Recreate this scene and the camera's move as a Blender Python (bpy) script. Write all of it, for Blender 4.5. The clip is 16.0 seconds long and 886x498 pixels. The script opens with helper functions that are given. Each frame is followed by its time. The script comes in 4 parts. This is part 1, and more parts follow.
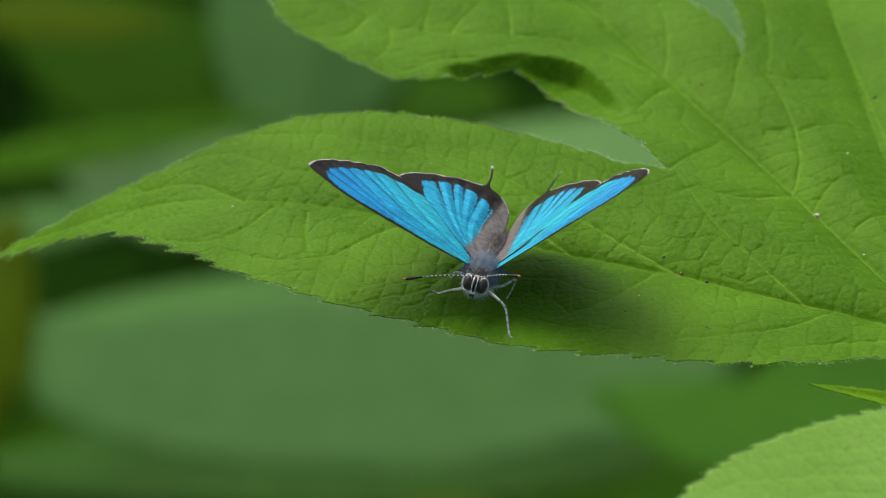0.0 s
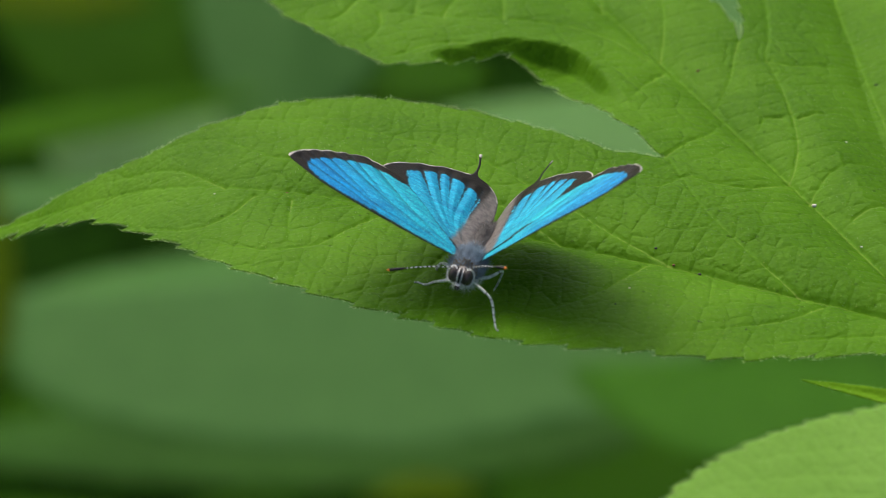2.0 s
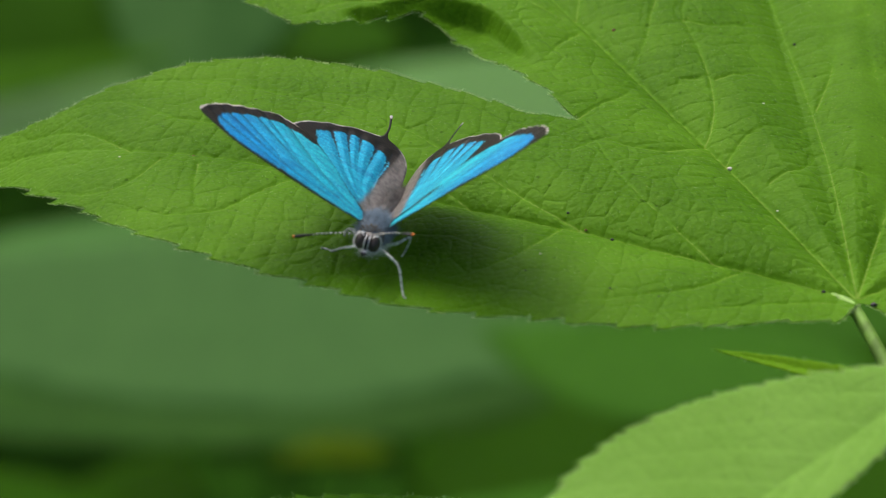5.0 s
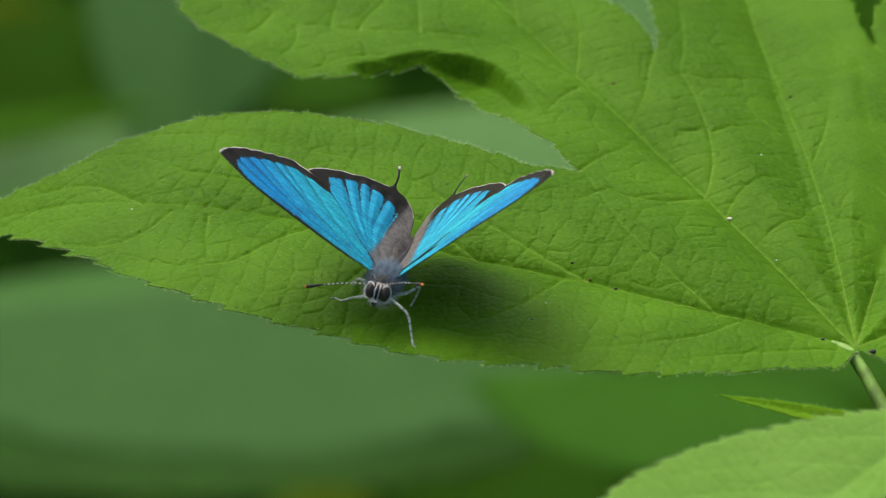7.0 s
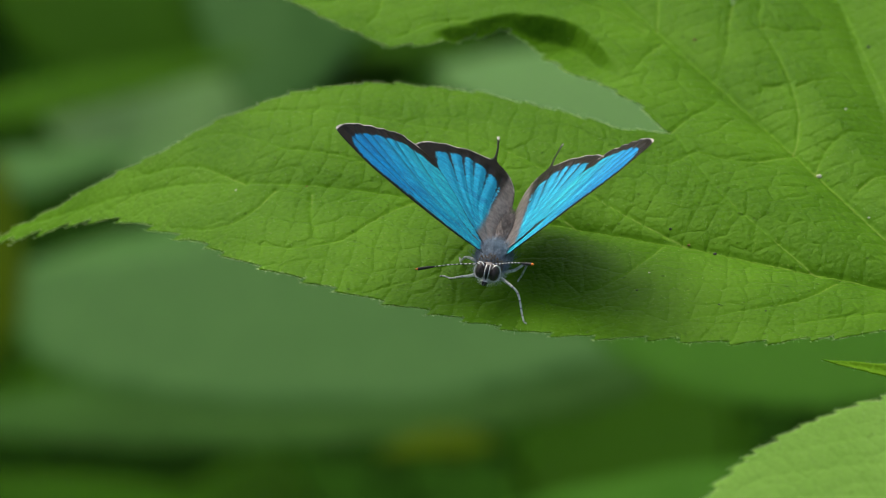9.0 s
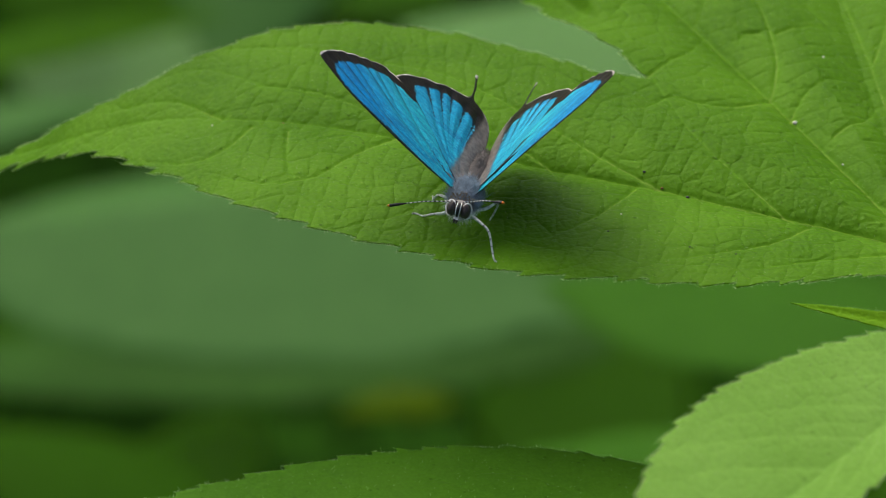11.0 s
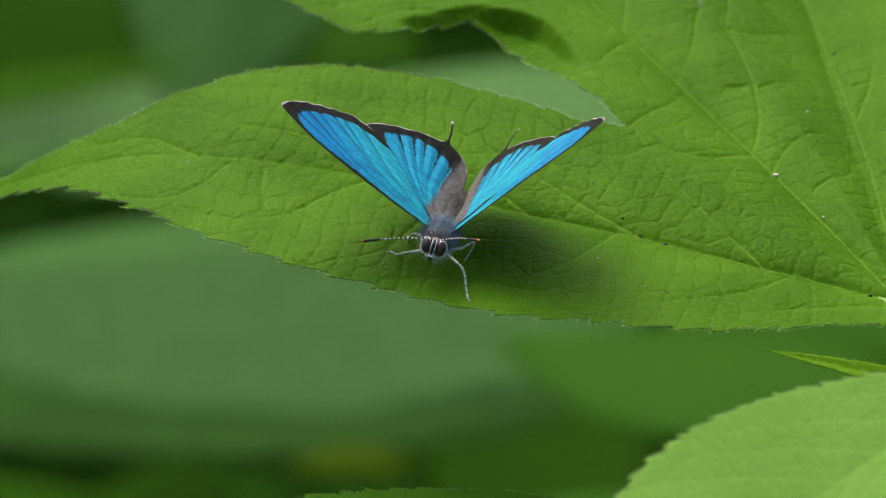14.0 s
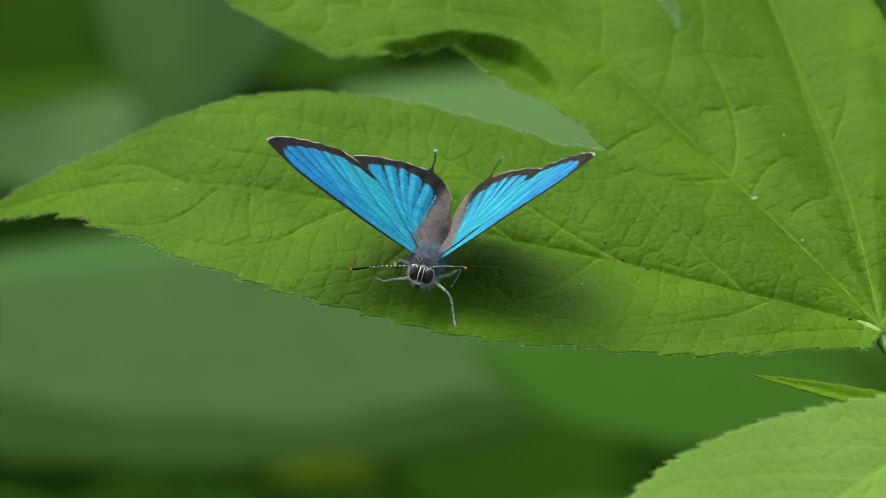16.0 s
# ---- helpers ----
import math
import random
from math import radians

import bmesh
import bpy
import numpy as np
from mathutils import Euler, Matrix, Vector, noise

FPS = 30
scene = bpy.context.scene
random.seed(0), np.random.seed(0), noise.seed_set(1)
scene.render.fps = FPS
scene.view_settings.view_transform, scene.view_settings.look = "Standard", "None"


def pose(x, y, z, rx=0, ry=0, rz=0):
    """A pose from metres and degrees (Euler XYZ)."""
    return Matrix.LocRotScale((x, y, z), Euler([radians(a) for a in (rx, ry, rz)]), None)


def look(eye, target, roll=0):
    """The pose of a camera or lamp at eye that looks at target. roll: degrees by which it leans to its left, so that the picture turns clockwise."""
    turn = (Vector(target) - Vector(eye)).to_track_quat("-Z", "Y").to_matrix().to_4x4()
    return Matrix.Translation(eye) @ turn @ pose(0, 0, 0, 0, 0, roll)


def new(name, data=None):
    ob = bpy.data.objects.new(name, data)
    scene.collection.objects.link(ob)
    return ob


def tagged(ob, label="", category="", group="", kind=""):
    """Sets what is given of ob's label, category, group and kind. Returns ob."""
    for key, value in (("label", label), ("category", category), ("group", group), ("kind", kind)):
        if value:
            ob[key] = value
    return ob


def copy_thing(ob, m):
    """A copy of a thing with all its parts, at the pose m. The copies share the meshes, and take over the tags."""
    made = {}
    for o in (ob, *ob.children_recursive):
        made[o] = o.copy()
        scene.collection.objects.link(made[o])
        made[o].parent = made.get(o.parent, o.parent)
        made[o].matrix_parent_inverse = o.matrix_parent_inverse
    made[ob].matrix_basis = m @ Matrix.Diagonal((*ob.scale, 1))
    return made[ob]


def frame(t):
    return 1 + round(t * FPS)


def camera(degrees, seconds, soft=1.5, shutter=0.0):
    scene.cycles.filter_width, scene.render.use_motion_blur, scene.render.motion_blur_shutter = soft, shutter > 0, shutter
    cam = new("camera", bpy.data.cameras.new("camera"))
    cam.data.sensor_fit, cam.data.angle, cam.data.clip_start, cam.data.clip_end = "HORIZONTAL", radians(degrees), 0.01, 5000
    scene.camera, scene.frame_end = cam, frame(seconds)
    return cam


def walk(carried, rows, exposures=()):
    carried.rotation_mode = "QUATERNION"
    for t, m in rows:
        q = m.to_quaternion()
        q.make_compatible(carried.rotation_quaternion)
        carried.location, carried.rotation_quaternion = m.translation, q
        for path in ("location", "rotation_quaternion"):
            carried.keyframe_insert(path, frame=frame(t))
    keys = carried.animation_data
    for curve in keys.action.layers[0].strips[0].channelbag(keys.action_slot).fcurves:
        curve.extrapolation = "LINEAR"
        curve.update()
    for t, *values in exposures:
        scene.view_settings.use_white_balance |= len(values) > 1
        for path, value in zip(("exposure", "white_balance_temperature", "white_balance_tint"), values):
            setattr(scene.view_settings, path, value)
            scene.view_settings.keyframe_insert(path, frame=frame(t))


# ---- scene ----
from mathutils.geometry import delaunay_2d_cdt

MM = 0.001

# ---- camera and its path ----
cam = camera(12.0, 16.0, soft=0.8)
cam.data.dof.use_dof = True
cam.data.dof.focus_distance = 0.482
cam.data.dof.aperture_fstop = 33.0
walk(cam, [
    (0, look((-0.03960, -0.39833, 0.25874), (-0.00747, -0.01387, 0.02711), 0.307)),
    (0.5, look((-0.03960, -0.39833, 0.25874), (-0.00640, -0.01440, 0.02638), 0.231)),
    (1, look((-0.03960, -0.39833, 0.25874), (-0.00673, -0.01564, 0.02430), 0.639)),
    (1.5, look((-0.03960, -0.39833, 0.25874), (-0.00266, -0.01448, 0.02682), -0.040)),
    (2, look((-0.03960, -0.39833, 0.25874), (-0.00532, -0.01525, 0.02514), 0.758)),
    (2.5, look((-0.03960, -0.39833, 0.25874), (-0.00053, -0.01664, 0.02362), 0.273)),
    (3, look((-0.03960, -0.39833, 0.25874), (0.00023, -0.01833, 0.02102), -0.075)),
    (3.5, look((-0.03960, -0.39833, 0.25874), (0.00197, -0.01874, 0.02067), 1.213)),
    (3.7, look((-0.03960, -0.39833, 0.25874), (0.00032, -0.01860, 0.02061), 1.852)),
    (5.8, look((-0.03960, -0.39833, 0.25874), (0.00537, -0.01815, 0.02222), 1.217)),
    (6, look((-0.03960, -0.39833, 0.25874), (0.00287, -0.01848, 0.02124), 1.360)),
    (6.5, look((-0.03960, -0.39833, 0.25874), (-0.00058, -0.01541, 0.02561), 0.820)),
    (7, look((-0.03960, -0.39833, 0.25874), (0.00547, -0.01566, 0.02629), 1.378)),
    (7.5, look((-0.03960, -0.39833, 0.25874), (0.00397, -0.01569, 0.02597), 0.988)),
    (8, look((-0.03960, -0.39833, 0.25874), (0.00115, -0.01513, 0.02637), 0.756)),
    (8.5, look((-0.03960, -0.39833, 0.25874), (-0.00280, -0.01637, 0.02368), 0.735)),
    (9, look((-0.03960, -0.39833, 0.25874), (-0.00626, -0.01781, 0.02085), -1.837)),
    (9.5, look((-0.03960, -0.39833, 0.25874), (-0.00523, -0.01931, 0.01862), -0.081)),
    (10, look((-0.03960, -0.39833, 0.25874), (-0.00044, -0.02140, 0.01607), 0.153)),
    (10.2, look((-0.03960, -0.39833, 0.25874), (-0.00306, -0.02041, 0.01721), -0.444)),
    (12.3, look((-0.03960, -0.39833, 0.25874), (0.00022, -0.02064, 0.01736), -0.029)),
    (12.5, look((-0.03960, -0.39833, 0.25874), (0.00097, -0.02128, 0.01650), 0.196)),
    (13, look((-0.03960, -0.39833, 0.25874), (0.00401, -0.01854, 0.02136), 0.765)),
    (13.5, look((-0.03960, -0.39833, 0.25874), (0.00276, -0.01852, 0.02116), 0.840)),
    (14, look((-0.03960, -0.39833, 0.25874), (0.00197, -0.01755, 0.02257), 1.492)),
    (14.5, look((-0.03960, -0.39833, 0.25874), (0.00107, -0.01551, 0.02574), 0.433)),
    (15, look((-0.03960, -0.39833, 0.25874), (0.00171, -0.01640, 0.02439), 0.999)),
    (15.5, look((-0.03960, -0.39833, 0.25874), (0.00185, -0.01646, 0.02432), 0.541)),
    (16, look((-0.03960, -0.39833, 0.25874), (0.00486, -0.01730, 0.02350), 1.388)),
])

# ---- daylight: a bright hazy sky, with a wide soft sun behind and to one side ----
world = bpy.data.worlds.new("sky")
scene.world = world
world.use_nodes = True
wn = world.node_tree.nodes
sky = wn.new("ShaderNodeTexSky")
sky.sky_type = "NISHITA"
sky.sun_disc = False
sky.sun_elevation, sky.sun_rotation = radians(51), radians(-21)
sky.air_density, sky.dust_density, sky.ozone_density = 0.6, 6.0, 0.3
wn["Background"].inputs["Strength"].default_value = 0.215
world.node_tree.links.new(sky.outputs[0], wn["Background"].inputs["Color"])
sun = new("sun", bpy.data.lights.new("sun", "SUN"))
sun.data.energy, sun.data.angle, sun.data.color = 1.5, radians(56), (1.0, 0.96, 0.83)
sun.matrix_world = look((-0.22, 0.58, 0.78), (0, 0, 0))
scene.view_settings.exposure = 0.0


# ---- materials ----
class Nodes:
    """Short calls for a node material."""

    def __init__(self, name):
        self.mat = bpy.data.materials.new(name)
        self.mat.use_nodes = True
        self.tree = self.mat.node_tree
        self.bsdf = self.tree.nodes["Principled BSDF"]
        self.out = self.tree.nodes["Material Output"]

    def node(self, kind, **values):
        n = self.tree.nodes.new(kind)
        for key, value in values.items():
            if key in n.inputs:
                self.put(n.inputs[key], value)
        return n

    def put(self, socket, value):
        if isinstance(value, bpy.types.NodeSocket):
            self.tree.links.new(value, socket)
        elif isinstance(value, tuple) and len(value) == 3:
            socket.default_value = (*value, 1.0) if socket.type == "RGBA" else value
        else:
            socket.default_value = value

    def attr(self, name):
        n = self.tree.nodes.new("ShaderNodeAttribute")
        n.attribute_name = name
        return n.outputs["Fac"]

    def place(self):
        return self.tree.nodes.new("ShaderNodeTexCoord").outputs["Object"]

    def noise(self, scale, detail=3.0, rough=0.55, where=None):
        n = self.node("ShaderNodeTexNoise", Scale=scale, Detail=detail, Roughness=rough)
        self.put(n.inputs["Vector"], where or self.place())
        return n.outputs["Fac"]

    def ramp(self, fac, low, high):
        n = self.tree.nodes.new("ShaderNodeMapRange")
        n.interpolation_type = "SMOOTHSTEP"
        self.put(n.inputs["Value"], fac)
        n.inputs["From Min"].default_value, n.inputs["From Max"].default_value = low, high
        return n.outputs["Result"]

    def math(self, op, a, b=0.0):
        n = self.tree.nodes.new("ShaderNodeMath")
        n.operation = op
        self.put(n.inputs[0], a)
        self.put(n.inputs[1], b)
        return n.outputs[0]

    def mix(self, fac, a, b):
        n = self.tree.nodes.new("ShaderNodeMix")
        n.data_type = "RGBA"
        self.put(n.inputs[0], fac)
        self.put(n.inputs[6], a)
        self.put(n.inputs[7], b)
        return n.outputs[2]

    def bump(self, height, strength, distance):
        n = self.node("ShaderNodeBump", Strength=strength, Distance=distance, Height=height)
        self.put(self.bsdf.inputs["Normal"], n.outputs["Normal"])
        return n.outputs["Normal"]

    def done(self, color, rough, thin=0.0, thin_color=None, sheen=0.0, spec=0.5, metal=0.0):
        self.put(self.bsdf.inputs["Base Color"], color)
        self.put(self.bsdf.inputs["Roughness"], rough)
        self.put(self.bsdf.inputs["Sheen Weight"], sheen)
        self.put(self.bsdf.inputs["Specular IOR Level"], spec)
        self.put(self.bsdf.inputs["Metallic"], metal)
        if thin:
            t = self.node("ShaderNodeBsdfTranslucent", Color=thin_color or color)
            m = self.tree.nodes.new("ShaderNodeMixShader")
            m.inputs[0].default_value = thin
            self.tree.links.new(self.bsdf.outputs[0], m.inputs[1])
            self.tree.links.new(t.outputs[0], m.inputs[2])
            self.tree.links.new(m.outputs[0], self.out.inputs[0])
        return self.mat


def leaf_material(name, dark, light, vein, thin=0.32, rough=0.50, grain=1.0, spec=0.02):
    """A downy green leaf: blotches, fine granules, and paler veins by the mesh's own vein map."""
    n = Nodes(name)
    blotch = n.ramp(n.noise(60, 4), 0.3, 0.72)
    fine = n.ramp(n.noise(1700, 3, 0.7), 0.36, 0.66)
    body = n.mix(blotch, dark, light)
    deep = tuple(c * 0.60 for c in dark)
    body = n.mix(n.math("MULTIPLY", fine, 0.35), body, tuple(min(1, c * 1.30) for c in light))
    # small veins fade in and out over the blade, each a thin crease
    seen = n.math("ADD", n.math("MULTIPLY", n.ramp(n.noise(110, 2), 0.38, 0.64), 0.75), 0.25)
    wobble = n.math("MULTIPLY", n.math("SUBTRACT", n.noise(2600, 2), 0.5), 0.10)
    gap, rib = n.math("ADD", n.attr("gap"), wobble), n.attr("rib")
    # crease shade: a thin dark line painted along each small vein
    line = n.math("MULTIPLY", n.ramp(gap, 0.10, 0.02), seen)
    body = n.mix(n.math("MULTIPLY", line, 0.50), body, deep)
    beside = n.ramp(rib, 0.55, 0.25)
    body = n.mix(n.math("MULTIPLY", beside, 0.18), body, tuple(min(1, c * 1.5) for c in light))
    color = n.mix(n.math("MULTIPLY", n.ramp(rib, 0.17, 0.05), 0.62), body, vein)
    grains = n.tree.nodes.new("ShaderNodeTexVoronoi")
    n.put(grains.inputs["Vector"], n.place())
    grains.inputs["Scale"].default_value = 2100
    # sparse dark pits between the veins
    spots = n.tree.nodes.new("ShaderNodeTexVoronoi")
    n.put(spots.inputs["Vector"], n.place())
    spots.inputs["Scale"].default_value = 720
    sparse = n.ramp(n.noise(500, 2), 0.46, 0.60)
    color = n.mix(n.math("MULTIPLY", n.math("MULTIPLY", n.ramp(spots.outputs["Distance"], 0.20, 0.10), sparse), 0.70), color, deep)
    # pale hair roots
    roots = n.tree.nodes.new("ShaderNodeTexVoronoi")
    n.put(roots.inputs["Vector"], n.place())
    roots.inputs["Scale"].default_value = 1150
    bare = n.ramp(n.noise(330, 2), 0.44, 0.60)
    color = n.mix(n.math("MULTIPLY", n.math("MULTIPLY", n.ramp(roots.outputs["Distance"], 0.17, 0.08), bare), 0.5), color, vein)
    height = n.math("ADD", n.math("MULTIPLY", n.noise(1900, 3, 0.6), 0.3), n.math("MULTIPLY", grains.outputs["Distance"], 0.45))
    dent = n.math("MULTIPLY", n.ramp(gap, 0.0, 0.22), n.math("MULTIPLY", seen, 0.42))
    crease = n.math("MULTIPLY", n.ramp(n.attr("fine"), 0.0, 0.25), 0.10)
    height = n.math("ADD", height, n.math("ADD", dent, crease))
    n.bump(height, 0.55 * grain, 0.00028)
    return n.done(color, rough, thin, n.mix(0.35, color, (0.30, 0.52, 0.03)), spec=spec)


def plain(name, color, rough=0.6, scale=800, spread=0.25, bump=0.3, depth=0.0001, spec=0.4, thin=0.0, metal=0.0):
    n = Nodes(name)
    fac = n.ramp(n.noise(scale, 4), 0.3, 0.7)
    lo, hi = tuple(c * (1 - spread) for c in color), tuple(min(1, c * (1 + spread)) for c in color)
    n.bump(n.noise(scale * 2.3, 3), bump, depth)
    return n.done(n.mix(fac, lo, hi), rough, thin, spec=spec, metal=metal)


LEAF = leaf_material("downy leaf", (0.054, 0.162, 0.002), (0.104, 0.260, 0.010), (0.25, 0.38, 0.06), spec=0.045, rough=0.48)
LEAF_PALE = leaf_material("downy pale leaf", (0.158, 0.335, 0.048), (0.194, 0.385, 0.066), (0.25, 0.42, 0.11))
LEAF_DARK = leaf_material("downy dark leaf", (0.040, 0.130, 0.006), (0.058, 0.165, 0.010), (0.085, 0.20, 0.03))
LEAF_YOUNG = leaf_material("young leaf", (0.10, 0.26, 0.006), (0.14, 0.31, 0.012), (0.20, 0.36, 0.03))
BACK_PALE = leaf_material("undergrowth leaf, greyish green", (0.050, 0.148, 0.031), (0.066, 0.18, 0.040), (0.08, 0.19, 0.05), spec=0.05)
BACK_GREY = leaf_material("undergrowth leaf, pale greyish", (0.085, 0.205, 0.055), (0.11, 0.25, 0.07), (0.13, 0.26, 0.09), spec=0.05)
BACK_MID = leaf_material("undergrowth leaf, green", (0.030, 0.104, 0.008), (0.042, 0.135, 0.012), (0.05, 0.15, 0.02), spec=0.01)
BACK_DIM = leaf_material("undergrowth leaf, dull green", (0.032, 0.104, 0.014), (0.043, 0.13, 0.019), (0.05, 0.14, 0.025), spec=0.02)
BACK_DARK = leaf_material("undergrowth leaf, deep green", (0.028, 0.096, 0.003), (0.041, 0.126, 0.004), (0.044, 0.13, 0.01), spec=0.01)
BACK_WARM = leaf_material("undergrowth leaf, yellowish", (0.044, 0.082, 0.002), (0.06, 0.108, 0.003), (0.08, 0.14, 0.01), spec=0.01)
# undergrowth shade is put into this darker green
BACK_SHADED = leaf_material("undergrowth leaf, darkened for shade", (0.019, 0.070, 0.002), (0.027, 0.092, 0.003), (0.03, 0.10, 0.006), spec=0.01)
STALK = plain("leaf stalk", (0.17, 0.33, 0.05), 0.6, 700, 0.3, 0.4)
# stalk green with the undergrowth's shade already in the colour
STALK_SHADED = plain("stalk darkened for shade", (0.03, 0.085, 0.006), 0.8, 700, 0.3, 0.4, spec=0.03)
SKIN_HAIR = plain("fine leaf hair", (0.36, 0.52, 0.20), 0.7, 900, 0.15, 0.0, thin=0.4)
HAIR = plain("leaf down", (0.60, 0.74, 0.42), 0.7, 900, 0.12, 0.0, thin=0.7)
SPECK = plain("black speck", (0.012, 0.011, 0.01), 0.45, 3000, 0.4)
GRIT = plain("pale grain", (0.65, 0.62, 0.5), 0.7, 3000, 0.2)
RUST = plain("rusty speck", (0.16, 0.07, 0.02), 0.6, 3000, 0.4)
SOIL = plain("mossy ground", (0.012, 0.045, 0.003), 0.95, 30, 0.5, 0.8, 0.01, spec=0.02)


# ---- plan curves and blades ----
def spline(points, step):
    """A smooth curve through the points, at even steps (Catmull-Rom)."""
    p = np.array(points, float)
    p = np.vstack([2 * p[0] - p[1], p, 2 * p[-1] - p[-2]])
    out = []
    for a, b, c, d in zip(p[:-3], p[1:-2], p[2:-1], p[3:]):
        n = max(2, int(np.linalg.norm(c - b) / (step * 0.25)))
        t = np.linspace(0, 1, n, endpoint=False)[:, None]
        out.append(0.5 * (2 * b + (c - a) * t + (2 * a - 5 * b + 4 * c - d) * t**2 + (3 * b - a - 3 * c + d) * t**3))
    q = np.vstack(out + [p[-2][None]])
    s = np.concatenate([[0], np.cumsum(np.linalg.norm(np.diff(q, axis=0), axis=1))])
    at = np.linspace(0, s[-1], max(3, int(s[-1] / step)))
    return np.stack([np.interp(at, s, q[:, k]) for k in range(q.shape[1])], 1)


def serrate(edge, period, size, rng, outward=1.0):
    """Saw teeth along an edge that runs towards the tip; outward: the side of its travel (+1 left)."""
    d = np.gradient(edge, axis=0)
    d /= np.linalg.norm(d, axis=1, keepdims=True) + 1e-9
    normal = np.stack([-d[:, 1], d[:, 0]], 1) * outward
    s = np.concatenate([[0], np.cumsum(np.linalg.norm(np.diff(edge, axis=0), axis=1))])
    marks = [0.0]
    while marks[-1] < s[-1]:
        marks.append(marks[-1] + period * rng.uniform(0.6, 1.4))
    which = np.clip(np.searchsorted(marks, s, side="right") - 1, 0, len(marks) - 2)
    lo, hi = np.array(marks)[which], np.array(marks)[which + 1]
    u = (s - lo) / (hi - lo)
    tall = size * rng.uniform(0.6, 1.3, len(marks))[which]
    fade = np.clip(np.minimum(s, s[-1] - s) / (period * 1.2), 0, 1)
    return edge + normal * ((u**1.6 - 0.45) * tall * fade)[:, None] + d * (u**4 * tall * 0.5 * fade)[:, None]


def inside(points, ring):
    x, y = points[:, 0], points[:, 1]
    hit = np.zeros(len(points), bool)
    for (x0, y0), (x1, y1) in zip(ring, np.roll(ring, -1, axis=0)):
        if y0 != y1:
            hit ^= ((y0 > y) != (y1 > y)) & (x < (x1 - x0) * (y - y0) / (y1 - y0) + x0)
    return hit


def away(points, line):
    """Distance from each point to a polyline, and how far along it (0 to 1) the nearest place lies."""
    best, along = np.full(len(points), 1e9), np.zeros(len(points))
    for k, (a, b) in enumerate(zip(line[:-1], line[1:])):
        ab = b - a
        t = np.clip(((points - a) @ ab) / (ab @ ab + 1e-12), 0, 1)
        d = np.linalg.norm(points - a - t[:, None] * ab, axis=1)
        near = d < best
        best[near], along[near] = d[near], (k + t[near]) / (len(line) - 1)
    return best, along


def net_of(points, cell, turn, rng_seed, stretch=1.35):
    """Ridges between small vein meshes: the gap between the two nearest of jittered cell centres."""
    c, s = math.cos(turn), math.sin(turn)
    p = np.stack([(points[:, 0] * c + points[:, 1] * s) / (cell * stretch), (-points[:, 0] * s + points[:, 1] * c) / cell], 1)
    p = p + 0.22 * np.stack([np.sin(p[:, 1] * 1.3 + 0.7 * p[:, 0]), np.sin(p[:, 0] * 1.1 + 2)], 1)
    base = np.floor(p)
    first, second = np.full(len(p), 9.0), np.full(len(p), 9.0)
    for i in (-1, 0, 1):
        for j in (-1, 0, 1):
            g = base + (i, j)
            h = np.sin(g[:, 0] * 127.1 + g[:, 1] * 311.7 + rng_seed) * 43758.5453
            k = np.sin(g[:, 0] * 269.5 + g[:, 1] * 183.3 + rng_seed) * 24634.6345
            q = g + 0.5 + 0.5 * np.stack([h - np.floor(h) - 0.5, k - np.floor(k) - 0.5], 1)
            d = np.linalg.norm(p - q, axis=1)
            second = np.where(d < first, first, np.minimum(second, d))
            first = np.minimum(first, d)
    return (second - first) * cell


def smooth_noise(points, size, seed=0.0):
    return np.array([noise.noise((x / size + seed, y / size - seed, seed)) for x, y in points])


def blade(ring, spacing, rng, fine=None):
    """Flat triangulation of a leaf outline, in millimetres; fine: (region, spacing) of a closer mesh."""
    ring = np.asarray(ring, float)
    keep = [0]
    for i in range(1, len(ring)):
        if np.linalg.norm(ring[i] - ring[keep[-1]]) > 0.12 * spacing:
            keep.append(i)
    ring = ring[keep]
    lo, hi = ring.min(0), ring.max(0)

    def grid(step):
        gx, gy = np.meshgrid(np.arange(lo[0], hi[0], step), np.arange(lo[1], hi[1], step * 0.87))
        gx = gx + np.where(np.arange(gx.shape[0]) % 2 == 0, 0, step / 2)[:, None]
        return np.stack([gx.ravel(), gy.ravel()], 1) + rng.uniform(-0.12, 0.12, (gx.size, 2)) * step

    pts = grid(spacing)
    if fine:
        close = grid(fine[1])
        pts = np.vstack([pts[~fine[0](pts)], close[fine[0](close)]])
        spacing = fine[1]
    pts = pts[inside(pts, ring)]
    d, _ = away(pts, np.vstack([ring, ring[:1]])[:: max(1, len(ring) // 500)])
    pts = pts[d > spacing * 0.55]
    n = len(ring)
    verts = [Vector(p) for p in np.vstack([ring, pts])]
    out = delaunay_2d_cdt(verts, [(i, (i + 1) % n) for i in range(n)], [], 1, 1e-5)
    return np.array([tuple(v) for v in out[0]]), [tuple(f) for f in out[2]]


def put_mesh(name, xyz, faces, materials, parent=None, smooth=True, **maps):
    """One mesh object from millimetre vertices, with float maps on its points."""
    me = bpy.data.meshes.new(name)
    me.from_pydata([tuple(v) for v in np.asarray(xyz) * MM], [], faces)
    for m in materials:
        me.materials.append(m)
    if smooth:
        me.polygons.foreach_set("use_smooth", [True] * len(me.polygons))
    for key, values in maps.items():
        layer = me.attributes.new(key, "FLOAT", "POINT")
        layer.data.foreach_set("value", np.asarray(values, np.float32))
    ob = new(name, me)
    ob.parent = parent
    return ob


